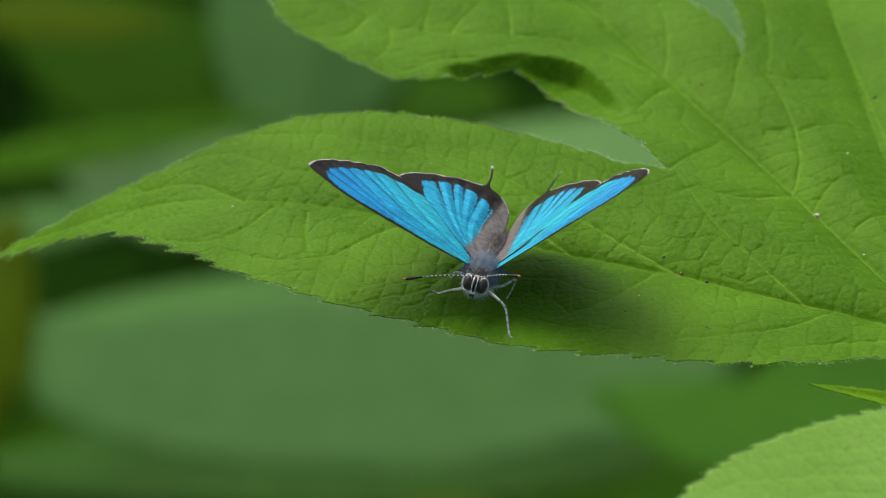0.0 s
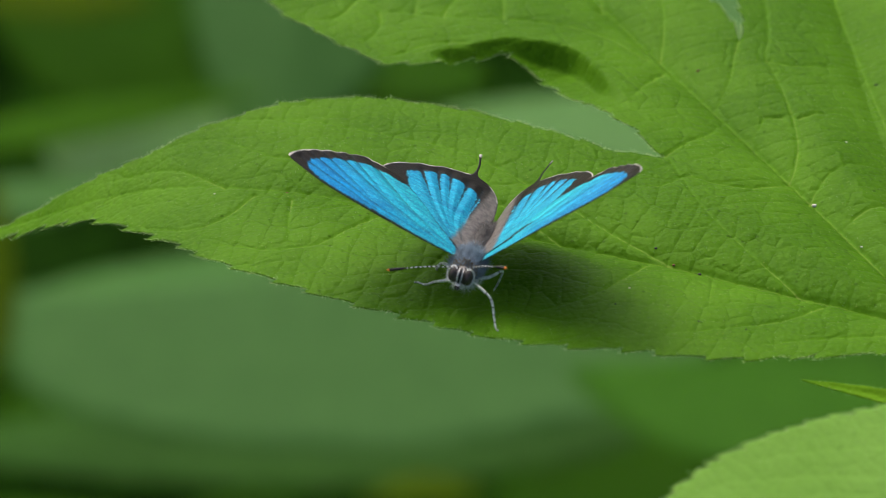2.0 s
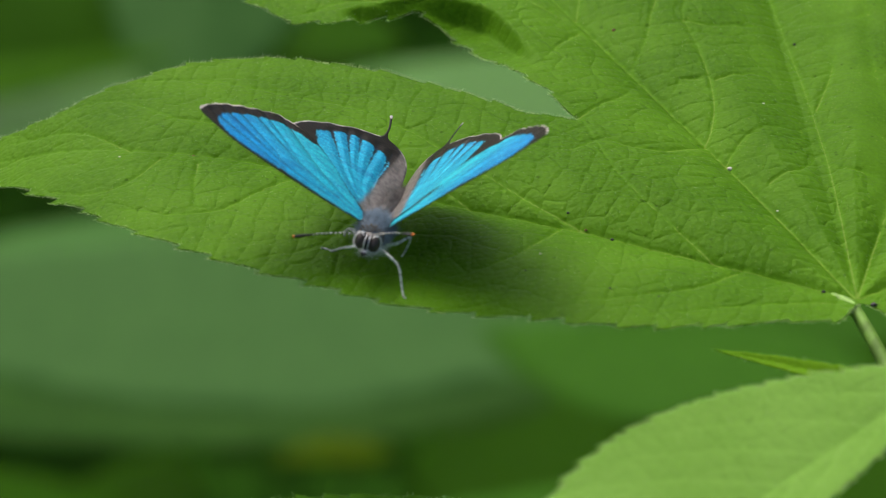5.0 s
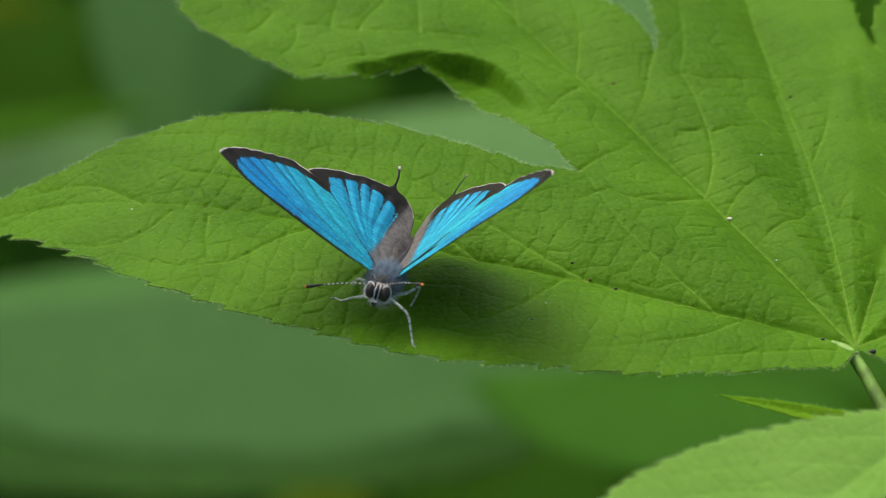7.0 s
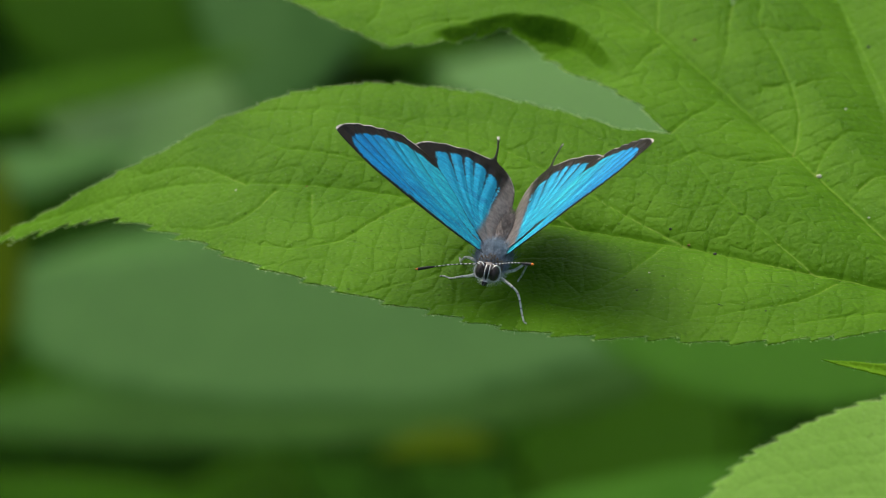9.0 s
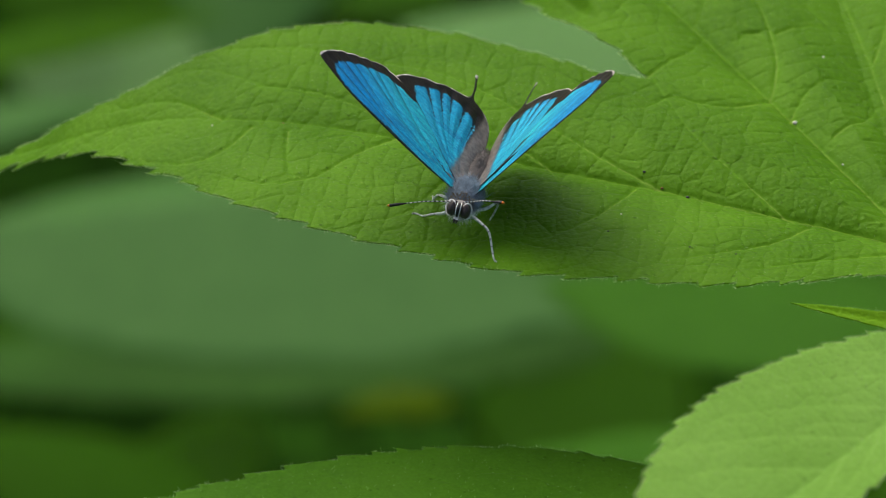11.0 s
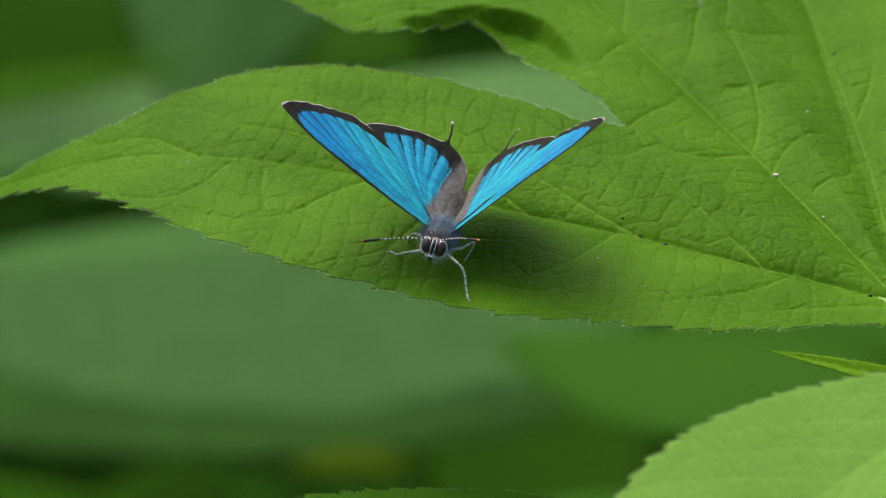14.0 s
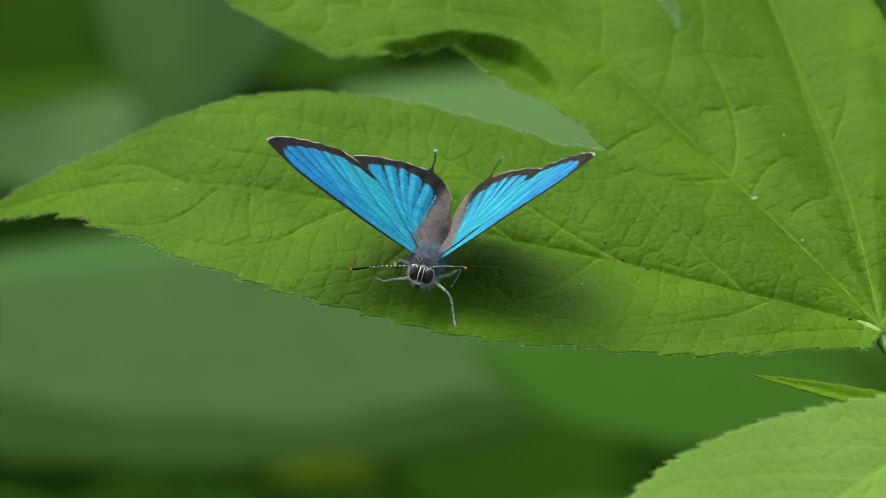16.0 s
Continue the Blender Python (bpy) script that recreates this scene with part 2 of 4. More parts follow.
def part(name, bm, material, parent, label=""):
    me = bpy.data.meshes.new(name)
    bm.to_mesh(me)
    bm.free()
    for m in material if isinstance(material, (list, tuple)) else [material]:
        me.materials.append(m)
    me.polygons.foreach_set("use_smooth", [True] * len(me.polygons))
    ob = new(name, me)
    ob.parent = parent
    return tagged(ob, label)


def thicken(ob, mm, offset=-1.0, under=0):
    s = ob.modifiers.new("thickness", "SOLIDIFY")
    s.thickness, s.offset, s.material_offset = mm * MM, offset, under
    return ob


def tube(points, radii, sides=8, bands=None):
    """A round tapered tube along points (mm); bands: material number ring by ring."""
    bm = bmesh.new()
    p = np.array(points, float)
    rings, side = [], None
    for i in range(len(p)):
        d = Vector(p[min(i + 1, len(p) - 1)] - p[max(i - 1, 0)]).normalized()
        side = (side - d * side.dot(d)).normalized() if side else d.orthogonal().normalized()
        up = d.cross(side)
        r = radii[i] if hasattr(radii, "__len__") else radii
        rings.append([bm.verts.new((Vector(p[i]) + (side * math.cos(a) + up * math.sin(a)) * r) * MM) for a in np.linspace(0, 2 * math.pi, sides, endpoint=False)])
    for i, (a, b) in enumerate(zip(rings[:-1], rings[1:])):
        for k in range(sides):
            f = bm.faces.new((a[k], a[(k + 1) % sides], b[(k + 1) % sides], b[k]))
            f.material_index = bands[i] if bands is not None else 0
    for ring, end in ((rings[0][::-1], 0), (rings[-1], -1)):
        bm.faces.new(ring).material_index = bands[end] if bands is not None else 0
    return bm


def ball(centre, radii, turn=None, rows=16, cols=22, shape=None):
    """An ellipsoid (mm), pressed into shape by a function of its unit point."""
    bm = bmesh.new()
    bmesh.ops.create_uvsphere(bm, u_segments=cols, v_segments=rows, radius=1.0)
    for v in bm.verts:
        q = Vector(shape(v.co.copy())) if shape else v.co
        q = Vector((q.x * radii[0], q.y * radii[1], q.z * radii[2]))
        v.co = ((turn @ q if turn else q) + Vector(centre)) * MM
    return bm


def hairs(name, roots, ways, length, width, material, parent, rng, label=""):
    """Many fine tapering hairs in one mesh (mm)."""
    n = len(roots)
    roots, ways = np.asarray(roots, float), np.asarray(ways, float)
    ways = ways / (np.linalg.norm(ways, axis=1, keepdims=True) + 1e-9)
    long = length * rng.uniform(0.45, 1.25, n)[:, None]
    bend = rng.normal(0, 0.22, (n, 3))
    a = np.cross(ways, rng.normal(0, 1, (n, 3)))
    a /= np.linalg.norm(a, axis=1, keepdims=True) + 1e-9
    b = np.cross(ways, a)
    mid, tip = roots + ways * long * 0.55, roots + (ways + bend) * long
    w = width
    xyz = np.stack([roots + a * w, roots - a * w * 0.5 + b * w * 0.87, roots - a * w * 0.5 - b * w * 0.87,
                    mid + a * w * 0.7, mid - a * w * 0.35 + b * w * 0.6, mid - a * w * 0.35 - b * w * 0.6, tip], 1).reshape(-1, 3)
    faces = []
    for i in range(n):
        o = 7 * i
        for k in range(3):
            j = (k + 1) % 3
            faces += [(o + k, o + j, o + 3 + j, o + 3 + k), (o + 3 + k, o + 3 + j, o + 6)]
    return tagged(put_mesh(name, xyz, faces, [material], parent, smooth=False), label, kind="stuff")


def leaf(name, ring, veins, lift, spacing, material, seed, cell=4.2, relief=1.0, turn=0.4, thick=0.07, parent=None, fuzz=0, near=None, lobes=None, close=None, down=0.36):
    """A leaf blade as an object: vein grooves, quilting between them, the given lift, and down along its rim.
    veins: (points, half width, depth) in plan, mm."""
    rng = np.random.default_rng(seed)
    xy, faces = blade(ring, spacing, rng, close)
    groove, rib = np.zeros(len(xy)), np.full(len(xy), 9.0)
    for line, half, depth in veins:
        line = spline(line, 1.6)
        d, along = away(xy, line)
        w = half * (1 - 0.65 * along)
        rib = np.minimum(rib, d * (1 + 0.8 * along) + 0.10 * along)
        groove = np.maximum(groove, depth * (1 - 0.5 * along) * (0.45 * np.exp(-((d / (w * 2.0)) ** 2)) + np.exp(-d / (half * 9.0))))
    gap = net_of(xy, cell, turn, seed, 1.7)
    if lobes:
        # each lobe's small veins run across its own rib
        reach = np.stack([away(xy, np.array(line))[0] for line, _ in lobes])
        which = np.argmin(reach, axis=0)
        for k, (_, angle) in enumerate(lobes):
            mine = which == k
            gap[mine] = net_of(xy[mine], cell, angle, seed + k, 1.7)
    fine = net_of(xy, cell * 0.36, turn + 0.5, seed + 9, 1.2)
    quilt = relief * (0.065 * np.clip(gap / (cell * 0.16), 0, 1) + 0.06 * np.clip(gap / (cell * 0.4), 0, 1) + 0.05 * np.clip(fine / (cell * 0.16), 0, 1) + 0.16 * smooth_noise(xy, 12.0, seed * 0.37) + 0.05 * smooth_noise(xy, 4.0, seed * 0.53))
    z = lift(xy) + quilt - groove
    xyz = np.column_stack([xy, z])
    ob = put_mesh(name, xyz, faces, [material], parent, rib=rib, gap=gap, fine=fine)
    thicken(ob, thick)
    if fuzz:
        edge = np.asarray(ring, float)
        if near is not None:
            edge = edge[near(edge)]
        pick = rng.integers(1, len(edge) - 1, fuzz)
        at = edge[pick] + rng.normal(0, 0.10, (fuzz, 2))
        d = edge[np.minimum(pick + 1, len(edge) - 1)] - edge[pick - 1]
        out = np.stack([d[:, 1], -d[:, 0]], 1)
        out /= np.linalg.norm(out, axis=1, keepdims=True) + 1e-9
        flip = inside(edge[pick] + out * 0.6, np.asarray(ring, float))
        out[flip] *= -1
        # the rim's own height
        order = np.array([np.argmin(np.abs(xy[:, 0] - p[0]) + np.abs(xy[:, 1] - p[1])) for p in at])
        roots = np.column_stack([at - out * 0.08, z[order] - 0.05])
        ways = np.column_stack([out + rng.normal(0, 0.35, (fuzz, 2)), rng.uniform(-0.1, 0.9, fuzz)])
        hairs("rim_down", roots, ways, down, 0.018, HAIR, ob, rng, "short pale hairs along the leaf rim")
        skin = rng.choice(len(xy), fuzz // 2, replace=len(xy) < fuzz)
        if near is not None:
            skin = skin[near(xy[skin])]
        hairs("surface_down", np.column_stack([xy[skin], z[skin]]), np.column_stack([rng.normal(-0.3, 0.5, (len(skin), 2)), np.full(len(skin), 0.8)]),
              0.28, 0.016, SKIN_HAIR, ob, rng, "sparse short hairs on the leaf")
    return ob, xy, z


def height_at(xy, z, x, y):
    return float(z[np.argmin((xy[:, 0] - x) ** 2 + (xy[:, 1] - y) ** 2)])


# ---- the large lobed leaf ----
def big_leaf():
    rng = np.random.default_rng(4)
    near = [(49.8, -11.5), (46.9, -15.9), (42.8, -16.3), (37.3, -16.6), (31.3, -16.9), (25.1, -16.6), (18.9, -15.6), (13.8, -14.2), (8.5, -13.5), (2.1, -11.4), (-4.3, -8.4), (-11.4, -4.3), (-20.8, 1.7), (-28.9, 8.9), (-33.4, 14.8), (-37.9, 21.0), (-41.8, 26.8), (-45.8, 31.6), (-50.4, 35.5), (-57.0, 41.4), (-61.6, 46.8)]
    far = [(23.4, 27.6), (17.6, 29.2), (13.8, 31.9), (8.0, 35.8), (2.2, 39.6), (-5.3, 42.8), (-11.5, 44.4), (-15.7, 44.4), (-21.3, 43.8), (-28.0, 41.5), (-33.3, 40.3), (-36.8, 38.9), (-43.7, 39.4), (-50.4, 40.5), (-57.1, 44.1), (-61.6, 46.8)]
    low2 = [(23.4, 27.6), (22.2, 29.7), (21.0, 33.5), (18.7, 37.1), (16.4, 41.6), (14.3, 44.9), (12.9, 48.2), (11.5, 51.2), (10.0, 54.0), (8.5, 55.6), (6.6, 56.2), (4.4, 55.7), (2.2, 55.1), (-0.8, 53.8), (-2.5, 52.2), (-5.2, 52.4), (-8.0, 52.5), (-10.9, 55.8), (-14.6, 59.8), (-18.3, 64.6), (-20.6, 68.2), (-22.5, 74.7), (-23.5, 92.0), (-14.0, 106.0), (-5.0, 116.0)]
    high2 = [(36.2, 56.2), (35.8, 61.0), (34.3, 65.6), (31.6, 70.5), (21.9, 87.2), (8.0, 104.5), (-4.9, 117.9)]
    side3 = [(36.2, 56.2), (36.9, 58.7), (37.1, 64.4), (36.6, 70.7), (34.0, 84.0), (35.0, 100.0), (43.0, 116.0), (50.0, 128.0)]
    crease = [(-3.6, 54.1), (-1.3, 55.9), (1.6, 56.6), (6.7, 58.0), (10.3, 57.5), (13.7, 56.2), (16.4, 54.1), (18.3, 49.6), (20.2, 44.2), (21.8, 39.9)]
    cut = lambda pts, out, size=0.6: serrate(spline(pts, 0.35), 4.6, size, rng, out)
    half = np.vstack([cut(near, 1, 0.95)[:-1], cut(far, -1)[::-1][:-1], cut(low2, 1)[:-1], cut(high2, -1)[::-1][:-1], cut(side3, 1)])
    other = half[::-1][1:-1].copy()
    other[:, 0] = 100 - other[:, 0]
    ring = np.vstack([half, other])
    mid1 = [(49.8, -9.1), (36.2, -1.6), (24.5, 4.9), (9.5, 12.1), (-0.8, 16.8), (-10.2, 21.1), (-19.8, 24.2), (-25.8, 25.9), (-37.0, 31.5), (-43.7, 34.9), (-50.5, 38.7), (-60.6, 46.7)]
    mid2 = [(49.8, -8.8), (45.7, 2.8), (39.9, 18.6), (33.4, 35.5), (26.1, 54.2), (17.3, 76.7), (5.2, 102.8), (-4.3, 117.9)]
    mid3 = [(50.1, -8.8), (51.1, 14.7), (51.1, 34.4), (50.5, 52.5), (50.1, 72.7), (50.5, 129.0)]
    second = [
        [(37.6, -4.1), (34.8, -6.9), (31.3, -8.8), (26.0, -9.8), (22.0, -10.6), (18.1, -10.8)],
        [(19.1, 6.7), (17.4, 3.7), (15.1, 0.9), (11.4, -2.4), (5.9, -5.3)],
        [(47.2, -11.1), (38.0, -12.3), (29.9, -13.7)],
        [(-7.9, 20.1), (-13.2, 15.8), (-17.5, 11.8), (-20.6, 10.7), (-23.5, 10.7), (-26.1, 11.8), (-30.0, 14.0)],
        [(-24.8, 24.2), (-27.0, 21.1), (-29.1, 19.5), (-31.1, 18.6), (-33.8, 19.3), (-37.1, 21.9)],
        [(-20.5, 22.4), (-21.2, 15.9), (-20.7, 11.2)],
        [(-41.0, 33.4), (-45.0, 33.0)],
        [(3.2, 14.8), (-3.1, 8.9), (-8.0, 2.6), (-14.0, 0.8)],
        [(22.3, 5.9), (15.8, 12.6), (8.0, 21.9), (-0.0, 30.6), (-10.1, 36.0), (-18.6, 39.9), (-26.9, 41.1)],
        [(-3.8, 18.5), (-14.0, 28.3), (-23.1, 32.4), (-24.4, 33.5), (-29.7, 38.0), (-34.6, 38.9)],
        [(-28.1, 26.9), (-34.0, 33.5), (-42.0, 37.1)],
        [(36.3, -2.6), (30.5, 7.7), (26.6, 16.3), (24.0, 27.2)],
        [(10.2, 11.4), (2.0, 21.4), (-4.0, 27.0)],
        [(37.5, 23.3), (38.8, 26.2), (39.8, 30.7), (40.1, 35.1), (40.0, 39.8), (39.5, 46.0), (38.8, 51.8), (39.9, 57.1), (40.7, 64.8), (41.1, 71.1), (41.6, 80.8)],
        [(26.2, 54.3), (26.9, 57.7), (27.5, 62.2), (27.8, 67.8), (27.2, 72.3), (26.0, 80.1)],
        [(24.7, 54.5), (22.4, 56.8), (19.9, 59.5), (16.4, 61.2), (12.9, 62.2), (8.7, 63.0), (4.4, 63.5), (0.1, 64.4), (-6.3, 66.2), (-8.4, 67.6), (-10.3, 70.5), (-13.7, 75.8)],
        [(23.6, 28.1), (27.1, 32.1), (29.5, 33.9), (31.0, 36.7)],
        [(36.2, 56.3), (35.0, 52.5), (34.1, 48.0), (32.0, 42.9), (30.1, 37.7)],
        [(26.1, 50.5), (23.3, 46.5), (21.3, 42.8)],
        [(36.8, 22.8), (33.1, 21.0), (29.7, 21.3), (25.5, 23.2), (23.2, 21.4), (20.2, 21.1), (17.3, 22.4)],
        [(39.4, 18.9), (41.2, 22.3), (43.7, 25.0), (47.7, 26.2)],
        [(20.3, 66.9), (20.5, 71.7), (20.4, 77.2)],
        [(0.1, 64.4), (1.2, 67.3), (3.6, 71.0), (5.4, 74.9)],
        [(-3.4, 65.4), (-2.7, 69.6), (-1.6, 74.3)],
        [(7.6, 63.4), (7.9, 68.5), (8.1, 74.2)],
        [(-10.4, 69.9), (-12.8, 65.6), (-14.7, 64.2), (-16.5, 65.0)],
        [(-7.7, 66.4), (-7.8, 62.9), (-9.5, 59.1), (-11.8, 59.5)],
        [(2.4, 57.4), (-0.8, 57.6), (-3.8, 56.6), (-6.4, 55.0), (-8.4, 55.9)],
        [(51.7, 30.1), (54.1, 36.0), (56.3, 43.8), (58.2, 51.9), (59.4, 60.5)],
        [(43.9, 14.4), (45.6, 15.6), (48.4, 17.0), (50.2, 20.3)],
        [(38.9, 37.3), (37.1, 38.4), (35.7, 35.5)],
        [(40.8, 36.7), (44.4, 38.1), (47.6, 37.2)],
        [(38.7, 50.8), (41.9, 49.4), (47.4, 49.7)],
        [(18.0, 72.0), (8.0, 82.0), (-6.0, 92.0)],
    ]
    mirror = lambda line: [(100 - x, y) for x, y in line]
    veins = [(m, 0.20, 0.34) for m in (mid1, mirror(mid1), mid2, mirror(mid2), mid3)]
    veins += [(s, 0.16, 0.34) for s in second] + [(mirror(s), 0.16, 0.34) for s in second if s[0][0] < 50]
    fold_line = spline(crease, 1.0)
    drop = [0.0, 1.5, 1.8, 1.6, 3.0, 3.1, 2.6, 2.0, 0.9, 0.0]

    def lift(xy):
        x = np.where(xy[:, 0] > 50, 100 - xy[:, 0], xy[:, 0])
        p = np.column_stack([x, xy[:, 1]])
        z = -16.4 * (np.clip(-20 - x, 0, None) / 37) ** 2
        # the rim of the second lobe turns down along a crease, and flattens out again
        d, along = away(p, fold_line)
        k = np.clip((along * (len(fold_line) - 1)).astype(int), 0, len(fold_line) - 2)
        way = fold_line[k + 1] - fold_line[k]
        off = p - fold_line[k]
        outer = way[:, 0] * off[:, 1] - way[:, 1] * off[:, 0] < 0
        u = np.clip(d / 1.9, 0, 1)
        z -= np.where(outer & (d < 14), np.interp(along, np.linspace(0, 1, len(drop)), drop) * u * u * (3 - 2 * u), 0)
        # each lobe is folded up on both sides of its midrib
        m = np.minimum.reduce([away(p, np.array(line))[0] for line in (mid1, mid2, mid3)])
        z += (2.2 * (1 - np.exp(-m / 5.4)) - 1.35) * np.clip((x + 35) / 45, 0.25, 1)
        return z - 7.0 * (np.clip(xy[:, 1] - 78, 0, None) / 45) ** 2

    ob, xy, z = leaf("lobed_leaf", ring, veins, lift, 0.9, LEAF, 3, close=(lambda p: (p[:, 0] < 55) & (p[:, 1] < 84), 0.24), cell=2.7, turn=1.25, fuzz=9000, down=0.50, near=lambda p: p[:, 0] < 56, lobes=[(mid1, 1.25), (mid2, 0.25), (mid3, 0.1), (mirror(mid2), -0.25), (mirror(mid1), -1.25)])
    tagged(ob, "large green lobed leaf, downy, toothed rim, raised quilting", "leaf")
    stalk = [(47.4, -8.6, -1.7), (49.2, -11.6, -1.2), (51.4, -18.0, -3.4), (54.6, -26.5, -8), (60, -36, -15), (68, -45, -30)]
    part("leaf_stalk", tube(spline(stalk, 1.0), np.linspace(0.66, 1.3, len(spline(stalk, 1.0))), 12), STALK, ob, "hairy pale green leaf stalk")
    for x, y, r, m in ((40.0, 18.8, 0.34, GRIT), (24.7, 3.8, 0.24, SPECK), (20.4, 9.3, 0.2, SPECK), (22.1, 6.5, 0.2, RUST), (30.3, 50.2, 0.25, RUST), (51.5, 45.6, 0.2, SPECK), (46.4, -8.5, 0.26, SPECK),
                       (51.2, -12.6, 0.42, SPECK), (44, 9, 0.16, GRIT), (14.2, -4.6, 0.13, SPECK), (23, -8.6, 0.13, SPECK), (16.2, -1, 0.14, GRIT), (45.5, 30.5, 0.16, GRIT), (28, -10.5, 0.13, SPECK), (-29.4, 25.6, 0.14, GRIT), (-21, 24.2, 0.15, RUST)):
        b = ball((x, y, height_at(xy, z, x, y) + r * 0.3), (r, r * 0.8, r * 0.6), rows=6, cols=8)
        part("speck", b, m, ob)
    return ob, xy, z


BIG, BIG_XY, BIG_Z = big_leaf()


def simple_leaf(name, length, width, seed, material, spacing=0.5, cell=4.0, relief=1.0, teeth=0.7, bow=2.0, fold=(0.1, 0.1), fuzz=0, period=3.6, slim=0.8, blunt=0.85, lean=1.0, ribbed=1.0):
    """An ovate toothed leaf along +x from its base at the origin, its tip at +x."""
    rng = np.random.default_rng(seed)
    u = np.linspace(0, 1, 13)
    w = width / 2 * np.sin(math.pi * np.clip(u, 0, 1) ** slim).clip(0) ** blunt
    w[0], w[-1] = 0.5, 0.0
    up = serrate(spline(np.column_stack([u * length, w * lean]), spacing * 0.8), period, teeth, rng, 1)
    dn = serrate(spline(np.column_stack([u * length, -w]), spacing * 0.8), period, teeth, rng, -1)
    ring = np.vstack([up[:-1], dn[::-1][:-1]])
    veins = [([(0, 0), (length * 0.5, 0.01), (length * 0.98, 0)], 0.3, 0.32 * ribbed)]
    for k, f in enumerate(np.linspace(0.08, 0.82, 8)):
        reach = width / 2 * math.sin(math.pi * min(1, f + 0.1) ** slim) ** blunt
        for side in (1, -1):
            x0, reach_y = (f + 0.03 * side) * length, reach * (lean if side > 0 else 1)
            veins.append(([(x0, 0), (x0 + reach * 0.45, side * reach_y * 0.45), (x0 + reach * 1.05, side * reach_y * 0.86)], 0.15, 0.26 * ribbed))
    lift = lambda p: np.where(p[:, 1] > 0, fold[0], fold[1]) * np.abs(p[:, 1]) - bow * (p[:, 0] / length) ** 2
    ob, xy, z = leaf(name, ring, veins, lift, spacing, material, seed, cell=cell, relief=relief, turn=1.2, fuzz=fuzz)
    return ob, xy, z


def aim(base, toward, tilt=0.0):
    """A pose (mm) whose x runs from base towards a point, rolled by tilt degrees about it."""
    b, t = Vector(base) * MM, Vector(toward) * MM
    x = (t - b).normalized()
    y = Vector((0, 0, 1)).cross(x).normalized()
    m = Matrix((x, y, x.cross(y))).transposed().to_4x4()
    return Matrix.Translation(b) @ m @ pose(0, 0, 0, tilt)


GROUND = -1750.0


def stalk_to_stem(ob, m, via, foot, thick=1.2, label="green leaf stalk", skin=None):
    """A stalk from the leaf's base down to its root in the soil, in the leaf's own space."""
    inv, skin = m.inverted(), skin or STALK
    down = np.linspace(via[-1], (*foot, GROUND - 4), 14)[1:]
    pts = [tuple(inv @ (Vector(p) * MM) / MM) for p in list(via) + list(down)]
    line = spline([(1.0, 0, -0.1)] + pts, 6.0)
    part("leaf_stalk", tube(line, np.linspace(thick * 0.6, thick, len(line)), 8), skin, ob, label)


# the plant's main stem, which carries the large leaf and the pale one
stem_line = np.linspace((76, -49, GROUND - 4), (68, -45.4, -29), 60)
stem = part("plant_stem", tube(stem_line, np.linspace(5.5, 1.7, 60), 14), STALK, None)
tagged(stem, "upright hairy green stem of the plant", "stem")

# pale ovate leaf in front
pale, _, _ = simple_leaf("ovate_leaf", 66, 31.5, 12, LEAF_PALE, 0.36, cell=2.3, relief=0.7, teeth=0.7, bow=1.5, fold=(0.08, 0.10), fuzz=4500, period=2.6, slim=1.32, blunt=0.7, lean=0.38, ribbed=0.55)
PALE_M = aim((58.1, -31.9, 6), (9.6, -75.4, 6))
pale.matrix_world = PALE_M
tagged(pale, "pale green ovate leaf with fine teeth, downy", "leaf")
part("leaf_stalk", tube(spline([(2, 0, -0.2), (-5, -1, -3), (-11, -2, -12), (-15, 0, -24)], 1.0), 1.0, 10), STALK, pale, "pale green leaf stalk")

# darker toothed leaf lower down
dark, _, _ = simple_leaf("toothed_leaf", 96, 40, 21, LEAF_DARK, 0.45, cell=4.0, teeth=0.75, bow=2.0, fold=(-0.05, -0.05), fuzz=1500, period=4.6)
DARK_M = aim((33, -41, -17), (-62, -34, -17.4))
dark.matrix_world = DARK_M
tagged(dark, "dark green toothed leaf in the shade", "leaf")
stalk_to_stem(dark, DARK_M, [(42, -44, -30), (52, -46, -60)], (66, -47))

# narrow young leaf at the stalk
young, _, _ = simple_leaf("narrow_young_leaf", 37, 3.2, 31, LEAF_YOUNG, 0.25, cell=2.4, relief=0.25, teeth=0.1, bow=0.6, fold=(0.12, 0.12), fuzz=200, period=3.0)
YOUNG_M = aim((66.5, -34.2, -1.2), (33.9, -19.6, 0), -15)
young.matrix_world = YOUNG_M
tagged(young, "narrow yellowish young leaf beside the stem", "leaf")
part("leaf_stalk", tube(spline([(1, 0, -0.1), (-3, 3, -4), (-5, 8, -14), (-4, 10, -26)], 1.0), 0.7, 8), STALK, young)

